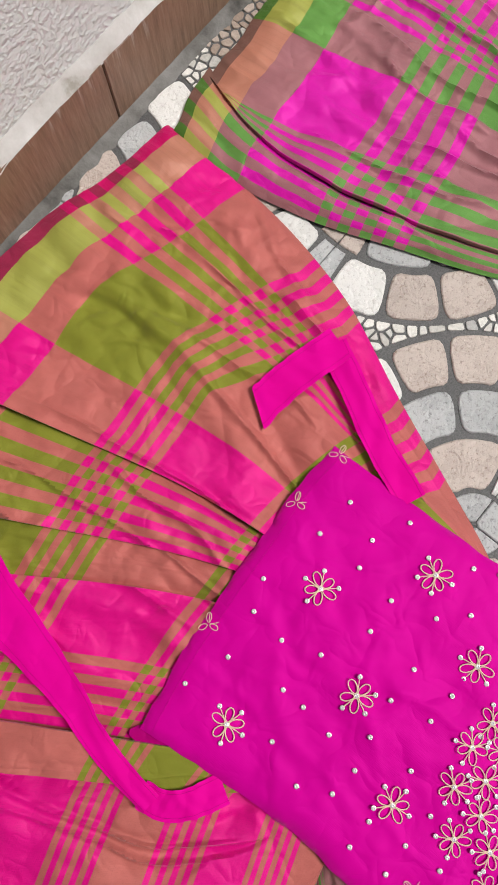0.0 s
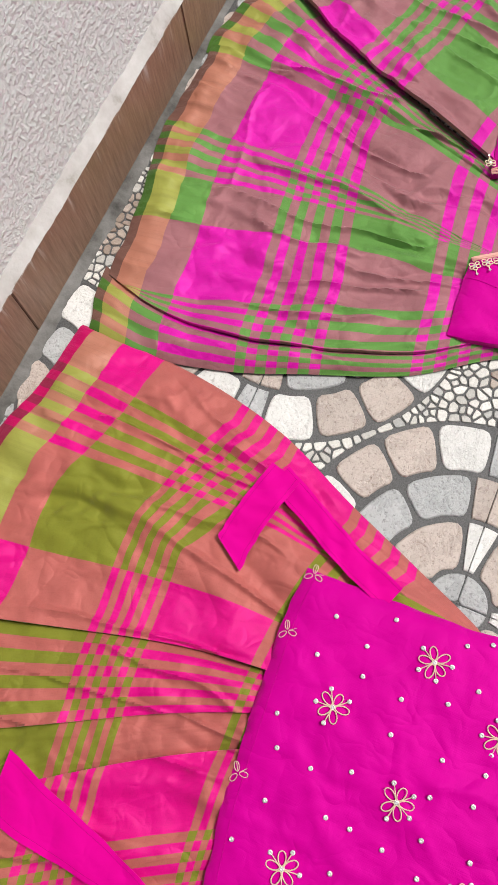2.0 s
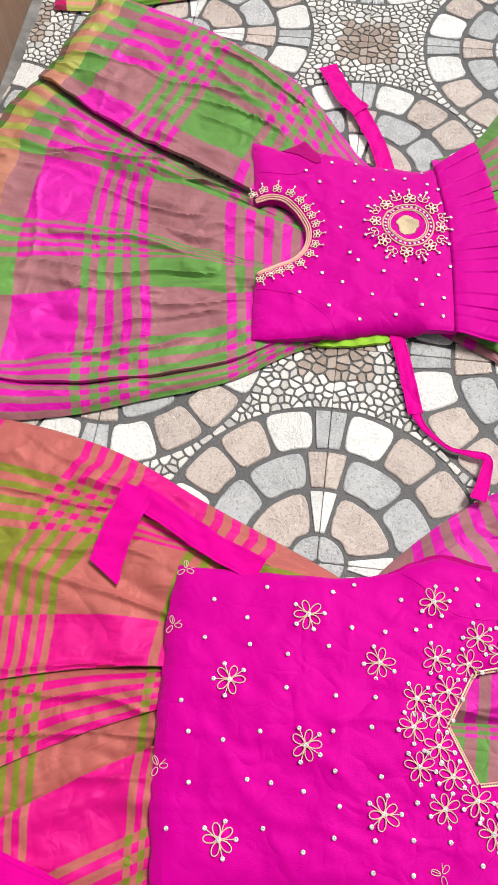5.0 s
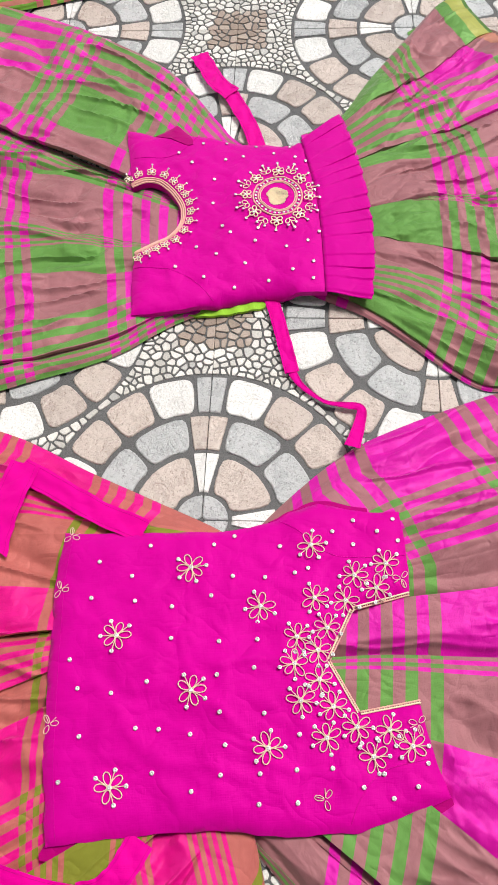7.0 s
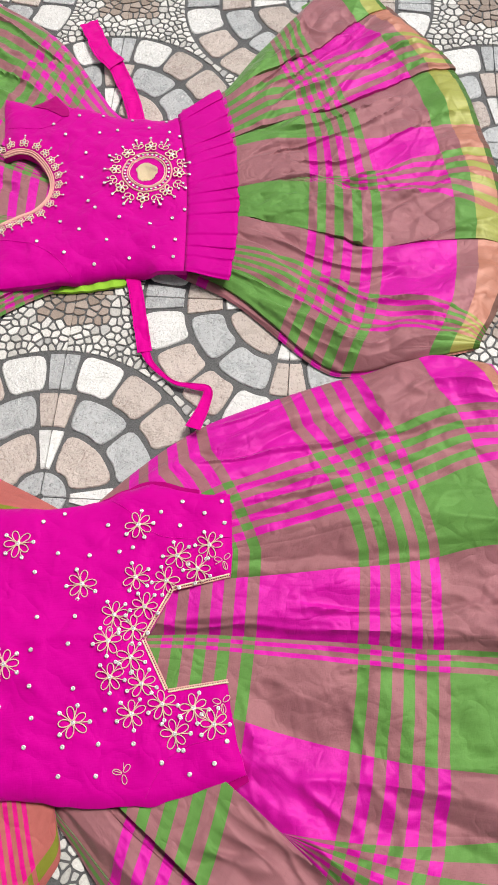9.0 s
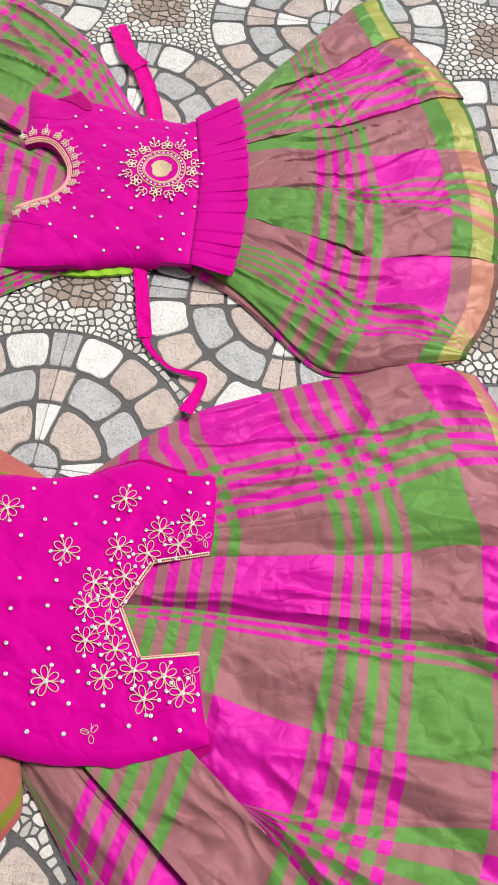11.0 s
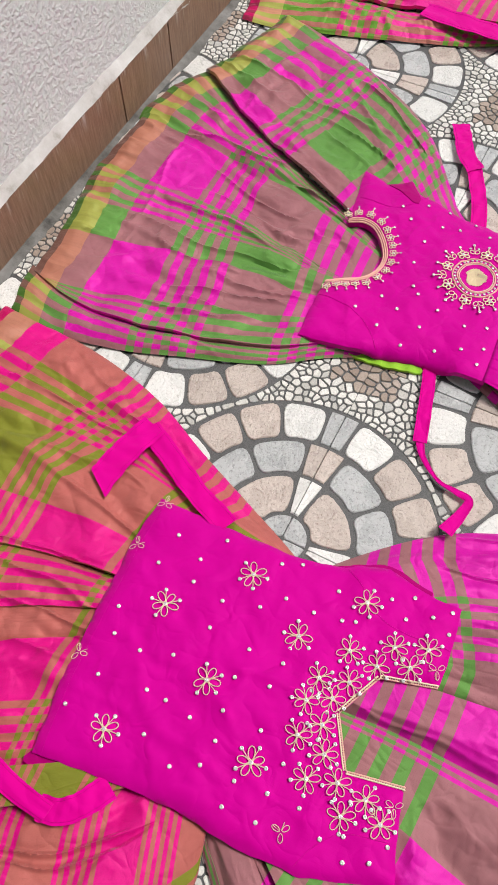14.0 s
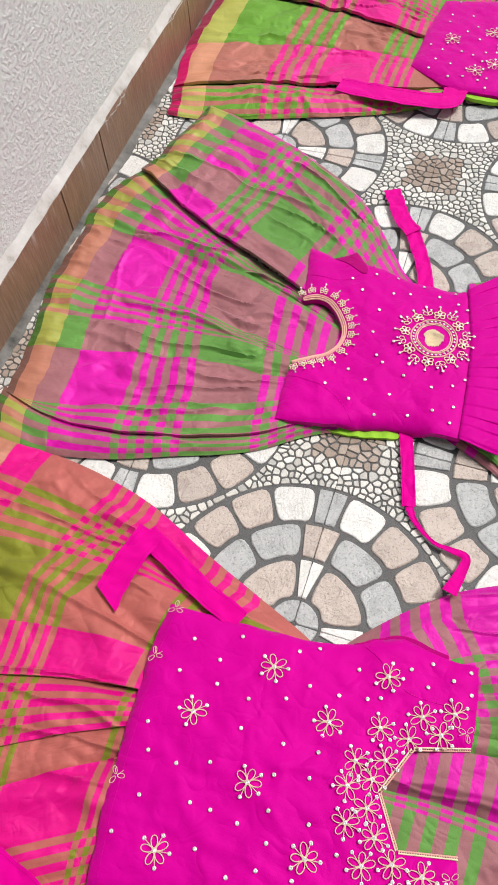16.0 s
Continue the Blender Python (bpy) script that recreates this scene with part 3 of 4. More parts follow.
class Blouse:
    """A blouse laid flat: a padded sheet inside an outline, with pulled creases."""

    def __init__(self, name, label, runs, base, seed, loft=0.004, fold=99.0, sag=(9.0, 9.0, 0.0), crease=99.0, flush=99.0):
        self.fold, self.sag, self.crease, self.flush = fold, sag, crease, flush
        self.poly, self.base, self.seed, self.loft = outline(runs), base, seed, loft
        self.root = tagged(new(name), label, "blouse", "garments laid on the floor")
        self.sheet("front_panel", self.poly, SILK, self.height)

    def height(self, x, y):
        d = rim_distance(np.array((x, y)), self.poly)
        s = self.seed
        warp = 0.35 * noise.noise(Vector((x * 5, y * 5, s + 2)))
        soft = noise.noise(Vector((x * 5, y * 5, s))) * 0.0030 + abs(noise.noise(Vector((x * 8 + y * 5, y * 9, s + 30)))) * 0.0060 + abs(noise.noise(Vector((x * 19, y * 23 + x * 8, s + 33)))) * 0.0040 + noise.noise(Vector((x * 22 + y * 9, y * 20, s + 4))) * 0.0009
        pull = max(0.0, 1 - abs(noise.noise(Vector((x * 5 + y * 9 + warp, y * 4 - x * 2, s + 9)))) * 13) * 0.0026
        pull += max(0.0, 1 - abs(noise.noise(Vector((x * 11 - y * 6 + warp, y * 9 + x * 5, s + 15)))) * 11) * 0.0020
        pull += 0.0045 * math.exp(-abs(y - self.fold + 0.004 * math.sin(x * 20)) / 0.035) + 0.0035 * math.exp(-abs(x - self.crease + 0.003 * math.sin(y * 24)) / 0.03)
        sag = self.sag[2] * math.exp(-d / 0.030) * min(1.0, max(0.0, (x - self.sag[0]) / 0.05)) * min(1.0, max(0.0, (self.sag[1] - x) / 0.04))
        return self.base - sag - (0.004 if x < self.flush else 0.0) * math.exp(-d / 0.012) + self.loft * (1 - math.exp(-d / 0.006)) + (soft + pull) * (1 - math.exp(-d / 0.03)) + 0.0012 * noise.noise(Vector((x * 34, y * 34, s)))

    def sheet(self, name, poly, mat, height, label="", skirted=0.012, step=0.0075):
        lo, hi = poly.min(0), poly.max(0)
        inner = []
        for i, x in enumerate(np.arange(lo[0], hi[0], step)):
            for y in np.arange(lo[1] + (i % 2) * step / 2, hi[1], step):
                if inside((x, y), poly) and rim_distance(np.array((x, y)), poly) > step * 0.5:
                    inner.append((x, y))
        n = len(poly)
        flat = [Vector(p) for p in poly] + [Vector(p) for p in inner]
        out, _, tris, *_ = geometry.delaunay_2d_cdt(flat, [(i, (i + 1) % n) for i in range(n)], [], 1, 1e-6)
        verts = [(p.x, p.y, height(p.x, p.y)) for p in out]
        faces = [tuple(f) for f in tris]
        rim = {}
        for f in faces:
            for a, b in zip(f, f[1:] + f[:1]):
                rim[(a, b)] = True
        loose = [(a, b) for a, b in rim if (b, a) not in rim]
        below = {}
        for a, b in loose:
            for k in (a, b):
                if k not in below:
                    below[k] = len(verts)
                    verts.append((verts[k][0], verts[k][1], verts[k][2] - skirted))
            faces.append((b, a, below[a], below[b]))
        return part(name, mesh_of(name, verts, faces, mat), self.root, label)


def tube(points, radius, sides=5, closed=False):
    """Verts and faces of a thread along the points."""
    p = np.array(points, dtype=float)
    n = len(p)
    verts, faces = [], []
    for i in range(n):
        if closed:
            d = p[(i + 1) % n] - p[i - 1]
        else:
            d = p[min(i + 1, n - 1)] - p[max(i - 1, 0)]
        d = Vector(d).normalized()
        side = d.cross(Vector((0, 0, 1)))
        side = side.normalized() if side.length > 1e-6 else Vector((1, 0, 0))
        up = side.cross(d)
        for k in range(sides):
            a = 2 * math.pi * k / sides
            verts.append(tuple(Vector(p[i]) + radius * (math.cos(a) * side + math.sin(a) * up)))
    for i in range(n if closed else n - 1):
        j = (i + 1) % n
        for k in range(sides):
            l = (k + 1) % sides
            faces.append((i * sides + k, i * sides + l, j * sides + l, j * sides + k))
    return verts, faces


def gathered(pieces):
    verts, faces = [], []
    for v, f in pieces:
        o = len(verts)
        verts += v
        faces += [tuple(o + k for k in q) for q in f]
    return verts, faces


def bead_mesh(r=0.0034):
    verts, faces, n = [], [], 9
    for radius, z in ((r, 0.0), (r * 0.93, 0.0015), (r * 0.5, 0.0019)):
        verts += [(radius * math.cos(2 * math.pi * k / n), radius * math.sin(2 * math.pi * k / n), z) for k in range(n)]
    verts.append((0, 0, 0.0010))
    for ring in range(2):
        for k in range(n):
            l = (k + 1) % n
            faces.append((ring * n + k, ring * n + l, ring * n + n + l, ring * n + n + k))
    faces += [(2 * n + k, 2 * n + (k + 1) % n, 3 * n) for k in range(n)]
    return mesh_of("bead", verts, faces, SILVER, False)


BEAD = bead_mesh()


def petal(angle, start, length, width):
    """A closed loop of thread, pointing outward."""
    pts = []
    for k in range(14):
        a = 2 * math.pi * k / 14
        along = start + length * 0.5 * (1 - math.cos(a))
        across = width * 0.5 * math.sin(a) * (0.75 + 0.25 * (1 - math.cos(a)) / 2)
        pts.append((along * math.cos(angle) - across * math.sin(angle), along * math.sin(angle) + across * math.cos(angle), 0.0012))
    return pts


def flower_mesh(name, petals, stems, seed):
    rnd = random.Random(seed)
    pieces = []
    for k in range(petals):
        a = 2 * math.pi * (k + rnd.uniform(-0.06, 0.06)) / petals
        pieces.append(tube(petal(a, 0.003, 0.0185 * rnd.uniform(0.92, 1.08), 0.0115), 0.0008, 4, True))
    for a in stems:
        pieces.append(tube([(0.003 * math.cos(a), 0.003 * math.sin(a), 0.001), (0.021 * math.cos(a), 0.021 * math.sin(a), 0.001)], 0.0007, 4))
    return mesh_of(name, *gathered(pieces), GOLD_THREAD)


STEMS = [math.pi * 0.2, math.pi * 0.62, math.pi * 1.4, math.pi * 1.82]
FLOWERS = [flower_mesh("flower_motif", 5, STEMS, k) for k in range(3)]
SPRIG = flower_mesh("flower_sprig", 3, STEMS[:2], 9)


def place(ob, blouse, x, y, turn=0.0, size=1.0, lift=0.0012):
    e = 0.014
    z = max(blouse.height(x, y), sum(blouse.height(x + a, y + b) for a, b in ((e, 0), (-e, 0), (0, e), (0, -e))) / 4 if size > 0.9 else 0.0)
    slope = Vector((-(blouse.height(x + e, y) - blouse.height(x - e, y)) / (2 * e), -(blouse.height(x, y + e) - blouse.height(x, y - e)) / (2 * e), 1)).normalized()
    m = Vector((0, 0, 1)).rotation_difference(slope).to_matrix().to_4x4()
    ob.matrix_basis = Matrix.Translation((x, y, z + lift)) @ m @ Matrix.Rotation(turn, 4, "Z") @ Matrix.Scale(size, 4)


def flower(blouse, x, y, turn, kind=0, size=1.0):
    ob = part("flower_motif", FLOWERS[kind % 3], blouse.root, "gold thread flower with rhinestones")
    place(ob, blouse, x, y, turn, size)
    for px, py in [(0, 0)] + [(0.0235 * math.cos(a), 0.0235 * math.sin(a)) for a in STEMS]:
        b = part("bead", BEAD, ob)
        b.location = (px, py, 0)


def beads(blouse, spots):
    for x, y in spots:
        place(part("bead", BEAD, blouse.root), blouse, x, y, random.uniform(0, 6))


def braid(name, blouse, points, radius, mat, lift, label=""):
    path = [(x, y, blouse.height(x, y) + lift) for x, y in curve_through(points, 90)]
    return part(name, mesh_of(name, *tube(path, radius, 6), mat), blouse.root, label)


# the long blouse with scattered flowers
NECK = [[(0.335, -0.275), (0.250, -0.294)], [(0.250, -0.294), (0.208, -0.225)], [(0.208, -0.225), (0.242, -0.150)], [(0.242, -0.150), (0.327, -0.124)]]
long_blouse = Blouse("long_blouse", "magenta silk blouse with gold thread flowers, laid over two skirts", [
    [(-0.213, -0.041), (-0.216, -0.12), (-0.210, -0.20), (-0.196, -0.366), (-0.174, -0.485)],
    [(-0.174, -0.485), (-0.071, -0.468), (0.0, -0.460), (0.063, -0.455), (0.150, -0.458), (0.223, -0.450)],
    [(0.223, -0.450), (0.250, -0.447), (0.310, -0.425), (0.371, -0.402)],
    [(0.371, -0.402), (0.352, -0.345), (0.335, -0.275)],
    *NECK,
    [(0.327, -0.124), (0.325, -0.06), (0.317, 0.010)],
    [(0.317, 0.010), (0.250, 0.010), (0.189, 0.022)],
    [(0.189, 0.022), (0.150, 0.006), (0.111, -0.013), (0.038, -0.030), (-0.08, -0.036), (-0.213, -0.041)],
], base=0.034, seed=2.2, fold=-0.228, crease=0.055)
LB = long_blouse
for k, (x, y) in enumerate([(-0.094, -0.408), (-0.108, -0.202), (-0.005, -0.094), (0.009, -0.276), (0.122, -0.349), (0.104, -0.151), (0.178, -0.052)]):
    flower(LB, x, y, 0.7 + 1.9 * k, k)
for k, (x, y) in enumerate([(0.184, -0.135), (0.244, -0.098), (0.292, -0.078), (0.231, -0.137), (0.277, -0.116), (0.159, -0.194), (0.203, -0.179), (0.156, -0.233),
                            (0.19, -0.212), (0.192, -0.254), (0.166, -0.284), (0.212, -0.29), (0.203, -0.332), (0.245, -0.316), (0.29, -0.318), (0.267, -0.354), (0.321, -0.338)]):
    flower(LB, x, y, 1.3 * k, k + 1, 0.95)
for x, y, a in ((-0.203, -0.134, 0.0), (-0.191, -0.329, 0.2), (-0.199, -0.047, -0.3), (0.315, -0.100, 3.1), (0.330, -0.308, 3.0), (0.201, -0.41, 1.0)):
    s = part("flower_sprig", SPRIG, LB.root, "half a gold thread flower cut by the seam")
    place(s, LB, x, y, a, 0.66)
beads(LB, [(-0.148, -0.089), (-0.071, -0.061), (-0.095, -0.11), (-0.153, -0.147), (-0.086, -0.149), (-0.173, -0.239), (-0.029, -0.156), (0.029, -0.137), (-0.156, -0.279),
           (-0.026, -0.203), (-0.106, -0.284), (-0.056, -0.266), (0.045, -0.205), (0.101, -0.2), (-0.145, -0.344), (-0.066, -0.33), (0.045, -0.253), (0.098, -0.241),
           (-0.166, -0.404), (-0.033, -0.33), (0.052, -0.304), (-0.037, -0.387), (0.012, -0.335), (0.115, -0.303), (0.062, -0.347), (0.019, -0.408)])
beads(LB, [(0.058, -0.386), (0.112, -0.382), (0.165, -0.329), (0.162, -0.375), (0.112, -0.42), (0.164, -0.416), (0.211, -0.371), (0.028, -0.056), (0.059, -0.041), (0.13, -0.055),
           (0.06, -0.106), (0.109, -0.106), (0.211, -0.029), (0.243, -0.01), (0.28, -0.027), (0.243, -0.049), (0.305, -0.005), (0.312, -0.04), (0.154, -0.097), (0.174, -0.089),
           (0.341, -0.359), (0.281, -0.375), (0.253, -0.393), (0.326, -0.389), (0.293, -0.405)])
for k, run in enumerate(NECK):
    a, b = np.array(run[0]), np.array(run[1])
    nrm = np.array((b[1] - a[1], a[0] - b[0])) / np.linalg.norm(b - a)
    for off, mat in ((0.0005, PINK_GOLD), (0.0040, CREAM_THREAD)):
        braid("neck_braid", LB, [a - nrm * off, b - nrm * off], 0.0013, mat, 0.0018, "pink and gold braid along the neckline")
    count = int(np.linalg.norm(b - a) / 0.0035)
    rungs = []
    for q in range(count):
        p = a + (b - a) * (q + 0.5) / count
        ends = [p - nrm * 0.0002, p - nrm * 0.0044]
        rungs.append(tube([(x, y, LB.height(x, y) + 0.0024) for x, y in ends], 0.0007, 4))
    part("braid_stitches", mesh_of("braid_stitches", *gathered(rungs), GOLD_THREAD), LB.root)
braid("hem_stitch", LB, [(-0.196, -0.044), (-0.199, -0.12), (-0.193, -0.20), (-0.179, -0.366), (-0.160, -0.478)], 0.0006, SILK, 0.0003, "row of stitching along the hem")
braid("sleeve_seam", LB, [(0.128, -0.012), (0.160, -0.030), (0.200, -0.062), (0.245, -0.070), (0.322, -0.062)], 0.0006, SILK, 0.0003, "sewn sleeve seam")
braid("sleeve_seam", LB, [(0.235, -0.440), (0.250, -0.405), (0.280, -0.372), (0.345, -0.352)], 0.0006, SILK, 0.0003, "sewn sleeve seam")
# inside of the armhole; its shade is in the darker colour
LB.sheet("armhole_shade", outline([[(0.222, -0.444), (0.30, -0.424), (0.366, -0.398)], [(0.366, -0.398), (0.372, -0.412), (0.30, -0.444), (0.222, -0.444)]]),
         SILK_DARK, lambda x, y: 0.026, "inside of the armhole, silk darkened for its shade", 0.008, 0.006)
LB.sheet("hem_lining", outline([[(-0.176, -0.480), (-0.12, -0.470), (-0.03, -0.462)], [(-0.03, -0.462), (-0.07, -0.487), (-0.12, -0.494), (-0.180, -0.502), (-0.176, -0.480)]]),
         SILK_DARK, lambda x, y: 0.024, "turned-up hem of the lining", 0.010, 0.006)
# the other armhole, likewise shaded by colour
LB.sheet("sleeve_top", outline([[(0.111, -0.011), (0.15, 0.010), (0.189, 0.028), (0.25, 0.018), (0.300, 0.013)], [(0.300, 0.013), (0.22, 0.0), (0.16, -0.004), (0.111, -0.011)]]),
         SILK_DARK, lambda x, y: 0.027, "inside of the armhole, silk darkened for its shade", 0.008, 0.006)

# the short blouse with a pleated peplum
SCOOP = [(-0.183, 0.688), (-0.155, 0.700), (-0.128, 0.694), (-0.102, 0.667), (-0.083, 0.632), (-0.082, 0.597), (-0.096, 0.568), (-0.125, 0.549), (-0.163, 0.526)]
short_blouse = Blouse("short_blouse", "magenta silk blouse with gold medallion and pleated peplum", [
    [(0.203, 0.436), (0.140, 0.432), (0.079, 0.431), (0.0, 0.410), (-0.077, 0.393), (-0.154, 0.382)],
    [(-0.154, 0.382), (-0.160, 0.45), (-0.163, 0.526)],
    SCOOP[::-1],
    [(-0.183, 0.688), (-0.197, 0.76), (-0.212, 0.845)],
    [(-0.212, 0.845), (-0.182, 0.840), (-0.153, 0.829)],
    [(-0.153, 0.829), (-0.130, 0.843), (-0.108, 0.863)],
    [(-0.108, 0.863), (-0.078, 0.834), (-0.05, 0.827), (0.014, 0.820), (0.08, 0.818), (0.153, 0.807)],
    [(0.153, 0.807), (0.180, 0.69), (0.194, 0.577), (0.203, 0.436)],
], base=0.033, seed=6.1, fold=0.628, sag=(-0.03, 0.15, 0.016), crease=0.03, flush=0.14)
SB = short_blouse
beads(SB, [(-0.048, 0.798), (-0.001, 0.804), (0.059, 0.797), (0.128, 0.794), (-0.096, 0.772), (-0.067, 0.744), (-0.0, 0.753), (0.035, 0.761), (0.096, 0.775), (0.139, 0.762),
           (0.160, 0.752), (-0.019, 0.699), (-0.018, 0.637), (0.004, 0.579), (0.02, 0.562), (-0.043, 0.531), (-0.004, 0.514), (0.068, 0.544), (0.127, 0.532), (0.167, 0.549),
           (0.188, 0.571), (0.051, 0.492), (0.14, 0.48), (0.178, 0.499), (0.178, 0.461), (0.096, 0.46), (0.033, 0.443), (-0.024, 0.46), (-0.079, 0.483)])
for off, r in ((0.0, 0.0019), (0.0036, 0.0019), (0.0072, 0.0016)):
    c = curve_through(SCOOP, 30)
    d = np.gradient(c, axis=0)
    nrm = np.stack([-d[:, 1], d[:, 0]], axis=1) / np.linalg.norm(d, axis=1)[:, None]
    braid("neck_braid", SB, c + nrm * (off + 0.002), r, PINK_GOLD if off < 0.008 else GOLD_THREAD, 0.001, "pink and gold braid round the scoop neck")


def floret_mesh(petals, reach, thick):
    """A clover of thread loops, closely wound, with a short stem outward."""
    pieces = []
    for a in petals:
        pieces.append(tube(petal(a, 0.001, 0.0105, 0.0082), thick, 5, True))
    pieces.append(tube([(0.009, 0, 0.001), (reach, 0, 0.001)], 0.0010, 4))
    return mesh_of("floret", *gathered(pieces), CREAM_THREAD)


FLORETS = [floret_mesh((-2.2, -1.1, 0.0, 1.1, 2.2), 0.020, 0.0011), floret_mesh((-0.75, 0.75), 0.021, 0.0008)]


def floret(blouse, x, y, turn, size=1.0, kind=0):
    ob = part("floret", FLORETS[kind], blouse.root, "gold thread floret with rhinestones")
    place(ob, blouse, x, y, turn, size)
    for px, py, k in ((0.002, 0, 1.0), (0.021, 0, 0.8)) if kind == 0 else ((0.022, 0, 0.85), (0.013, 0.0075, 0.7), (0.013, -0.0075, 0.7)):
        b = part("bead", BEAD, ob)
        b.location, b.scale = (px, py, 0.0008), (k, k, k)


c = curve_through(SCOOP, 15)
d = np.gradient(c, axis=0)
for k in range(16):
    n2 = np.array((-d[k, 1], d[k, 0])) / np.linalg.norm(d[k])
    q = c[k] + n2 * 0.020
    floret(SB, q[0], q[1], math.atan2(n2[1], n2[0]), 0.78)
MED = (0.107, 0.656)
for rx, ry, r, m in ((0.034, 0.037, 0.0011, GOLD_THREAD), (0.0375, 0.0405, 0.0016, PINK_GOLD), (0.0475, 0.0505, 0.0017, PINK_GOLD)):
    pts = [(MED[0] + rx * math.cos(a), MED[1] + ry * math.sin(a)) for a in np.linspace(0, 2 * math.pi, 49)]
    braid("medallion_ring", SB, pts, r, m, 0.001)
for k in range(16):
    a = 2 * math.pi * k / 16
    floret(SB, MED[0] + 0.060 * math.cos(a), MED[1] + 0.063 * math.sin(a), a + 0.12 * math.sin(5 * k), 1.12 if k % 2 else 1.05, k % 2)
for k in range(30):
    a = 2 * math.pi * k / 30
    place(part("bead", BEAD, SB.root), SB, MED[0] + 0.0425 * math.cos(a), MED[1] + 0.0455 * math.sin(a), 0, 0.75)
patch = [(MED[0] + 0.021 * math.cos(a) * (1 + 0.12 * math.sin(5 * a)), MED[1] + 0.023 * math.sin(a) * (1 + 0.14 * math.cos(3 * a))) for a in np.linspace(0, 2 * math.pi, 30)[:-1]]
rows = []
for y in np.arange(-0.028, 0.028, 0.0022):
    xs = [x for x in np.arange(-0.03, 0.03, 0.001) if inside((MED[0] + x, MED[1] + y), np.array(patch))]
    if len(xs) > 2:
        rows.append(tube([(MED[0] + x, MED[1] + y, SB.height(MED[0] + x, MED[1] + y) + 0.0012) for x in xs[::3]], 0.0014, 4))
part("medallion_patch", mesh_of("medallion_patch", *gathered(rows), CREAM_THREAD), SB.root, "solid gold thread patch in the medallion")


braid("sleeve_seam", SB, [(-0.060, 0.826), (-0.085, 0.785), (-0.12, 0.762), (-0.190, 0.762)], 0.0006, SILK, 0.0003, "sewn sleeve seam")
braid("sleeve_seam", SB, [(-0.005, 0.415), (-0.04, 0.452), (-0.09, 0.478), (-0.158, 0.486)], 0.0006, SILK, 0.0003, "sewn sleeve seam")


def peplum():
    """The knife-pleated frill below the waist seam."""
    top = curve_through([(0.150, 0.812), (0.178, 0.69), (0.192, 0.577), (0.201, 0.434)], 240)
    hem = curve_through([(0.228, 0.885), (0.262, 0.76), (0.281, 0.66), (0.290, 0.54), (0.284, 0.416)], 240)
    verts, faces, nv = [], [], 14
    for i in range(241):
        s = (i / 240 * 13 + 0.25 * math.sin(i * 0.09)) % 1
        saw = s if s < 0.93 else (1 - s) / 0.07 * 0.93
        for j in range(nv + 1):
            v = j / nv
            p = top[i] * (1 - v) + hem[i] * v
            p = p + np.array((0.003 * saw * v + 0.004 * v * noise.noise(Vector((i * 0.07, 3, 1))), 0))
            verts.append((p[0], p[1], 0.0340 + 0.003 * min(1.0, 5 * v) - 0.002 * v + 0.0036 * saw * (0.35 + 0.65 * v) + 0.004 * v * noise.noise(Vector((p[0] * 18, p[1] * 18, 1)))))
    for i in range(240):
        for j in range(nv):
            a = i * (nv + 1) + j
            faces.append((a, a + 1, a + nv + 2, a + nv + 1))
    ob = part("peplum", mesh_of("peplum", verts, faces, SILK), SB.root, "knife-pleated magenta frill")
    md = ob.modifiers.new("cloth", "SOLIDIFY")
    md.thickness = 0.0012


peplum()
SB.sheet("lime_lining", outline([[(-0.075, 0.400), (-0.02, 0.412), (0.03, 0.424), (0.085, 0.432)], [(0.085, 0.432), (0.088, 0.418), (0.03, 0.404), (-0.02, 0.396), (-0.075, 0.400)]]),
         LIME, lambda x, y: 0.0070 + 0.0015 * math.sin(x * 210), "lime green lining edge", 0.006, 0.004)
# dark patch laid on the blouse as the shade in the open armhole
SB.sheet("armhole_shade", outline([[(-0.149, 0.825), (-0.128, 0.840), (-0.109, 0.857)], [(-0.109, 0.857), (-0.090, 0.838), (-0.072, 0.815), (-0.070, 0.796)], [(-0.070, 0.796), (-0.085, 0.795), (-0.115, 0.812), (-0.149, 0.825)]]),
         SILK_DARK, lambda x, y: SB.height(x, y) + 0.0016, "shade of the open armhole as a darker silk patch", 0.002, 0.005)

# the far blouse
far_blouse = Blouse("long_blouse", "magenta silk blouse with gold flowers on the rose skirt", [
    [(-0.11, 1.894), (-0.128, 1.75), (-0.140, 1.571)], [(-0.140, 1.571), (-0.08, 1.535), (-0.018, 1.503), (0.104, 1.498), (0.19, 1.490)],
    [(0.19, 1.490), (0.205, 1.462), (0.258, 1.470)], [(0.258, 1.470), (0.275, 1.60), (0.20, 1.72), (0.27, 1.84), (0.25, 1.96)],
    [(0.25, 1.96), (0.10, 1.93), (-0.11, 1.894)]], base=0.029, seed=8.8)
beads(far_blouse, [(-0.064, 1.878), (-0.075, 1.811), (-0.076, 1.774), (-0.017, 1.813), (0.004, 1.766), (-0.02, 1.74), (-0.106, 1.662), (-0.071, 1.642), (-0.019, 1.64), (-0.039, 1.585),
                   (-0.081, 1.597), (-0.092, 1.56), (0.018, 1.706), (0.044, 1.658), (0.013, 1.634), (0.041, 1.614), (0.002, 1.542), (0.043, 1.537), (0.064, 1.549), (0.066, 1.512), (-0.035, 1.534)])
for k, (x, y) in enumerate([(-0.056, 1.697), (0.029, 1.571), (0.075, 1.608), (0.05, 1.75), (0.09, 1.68)]):
    flower(far_blouse, x, y, 1.1 * k, k)
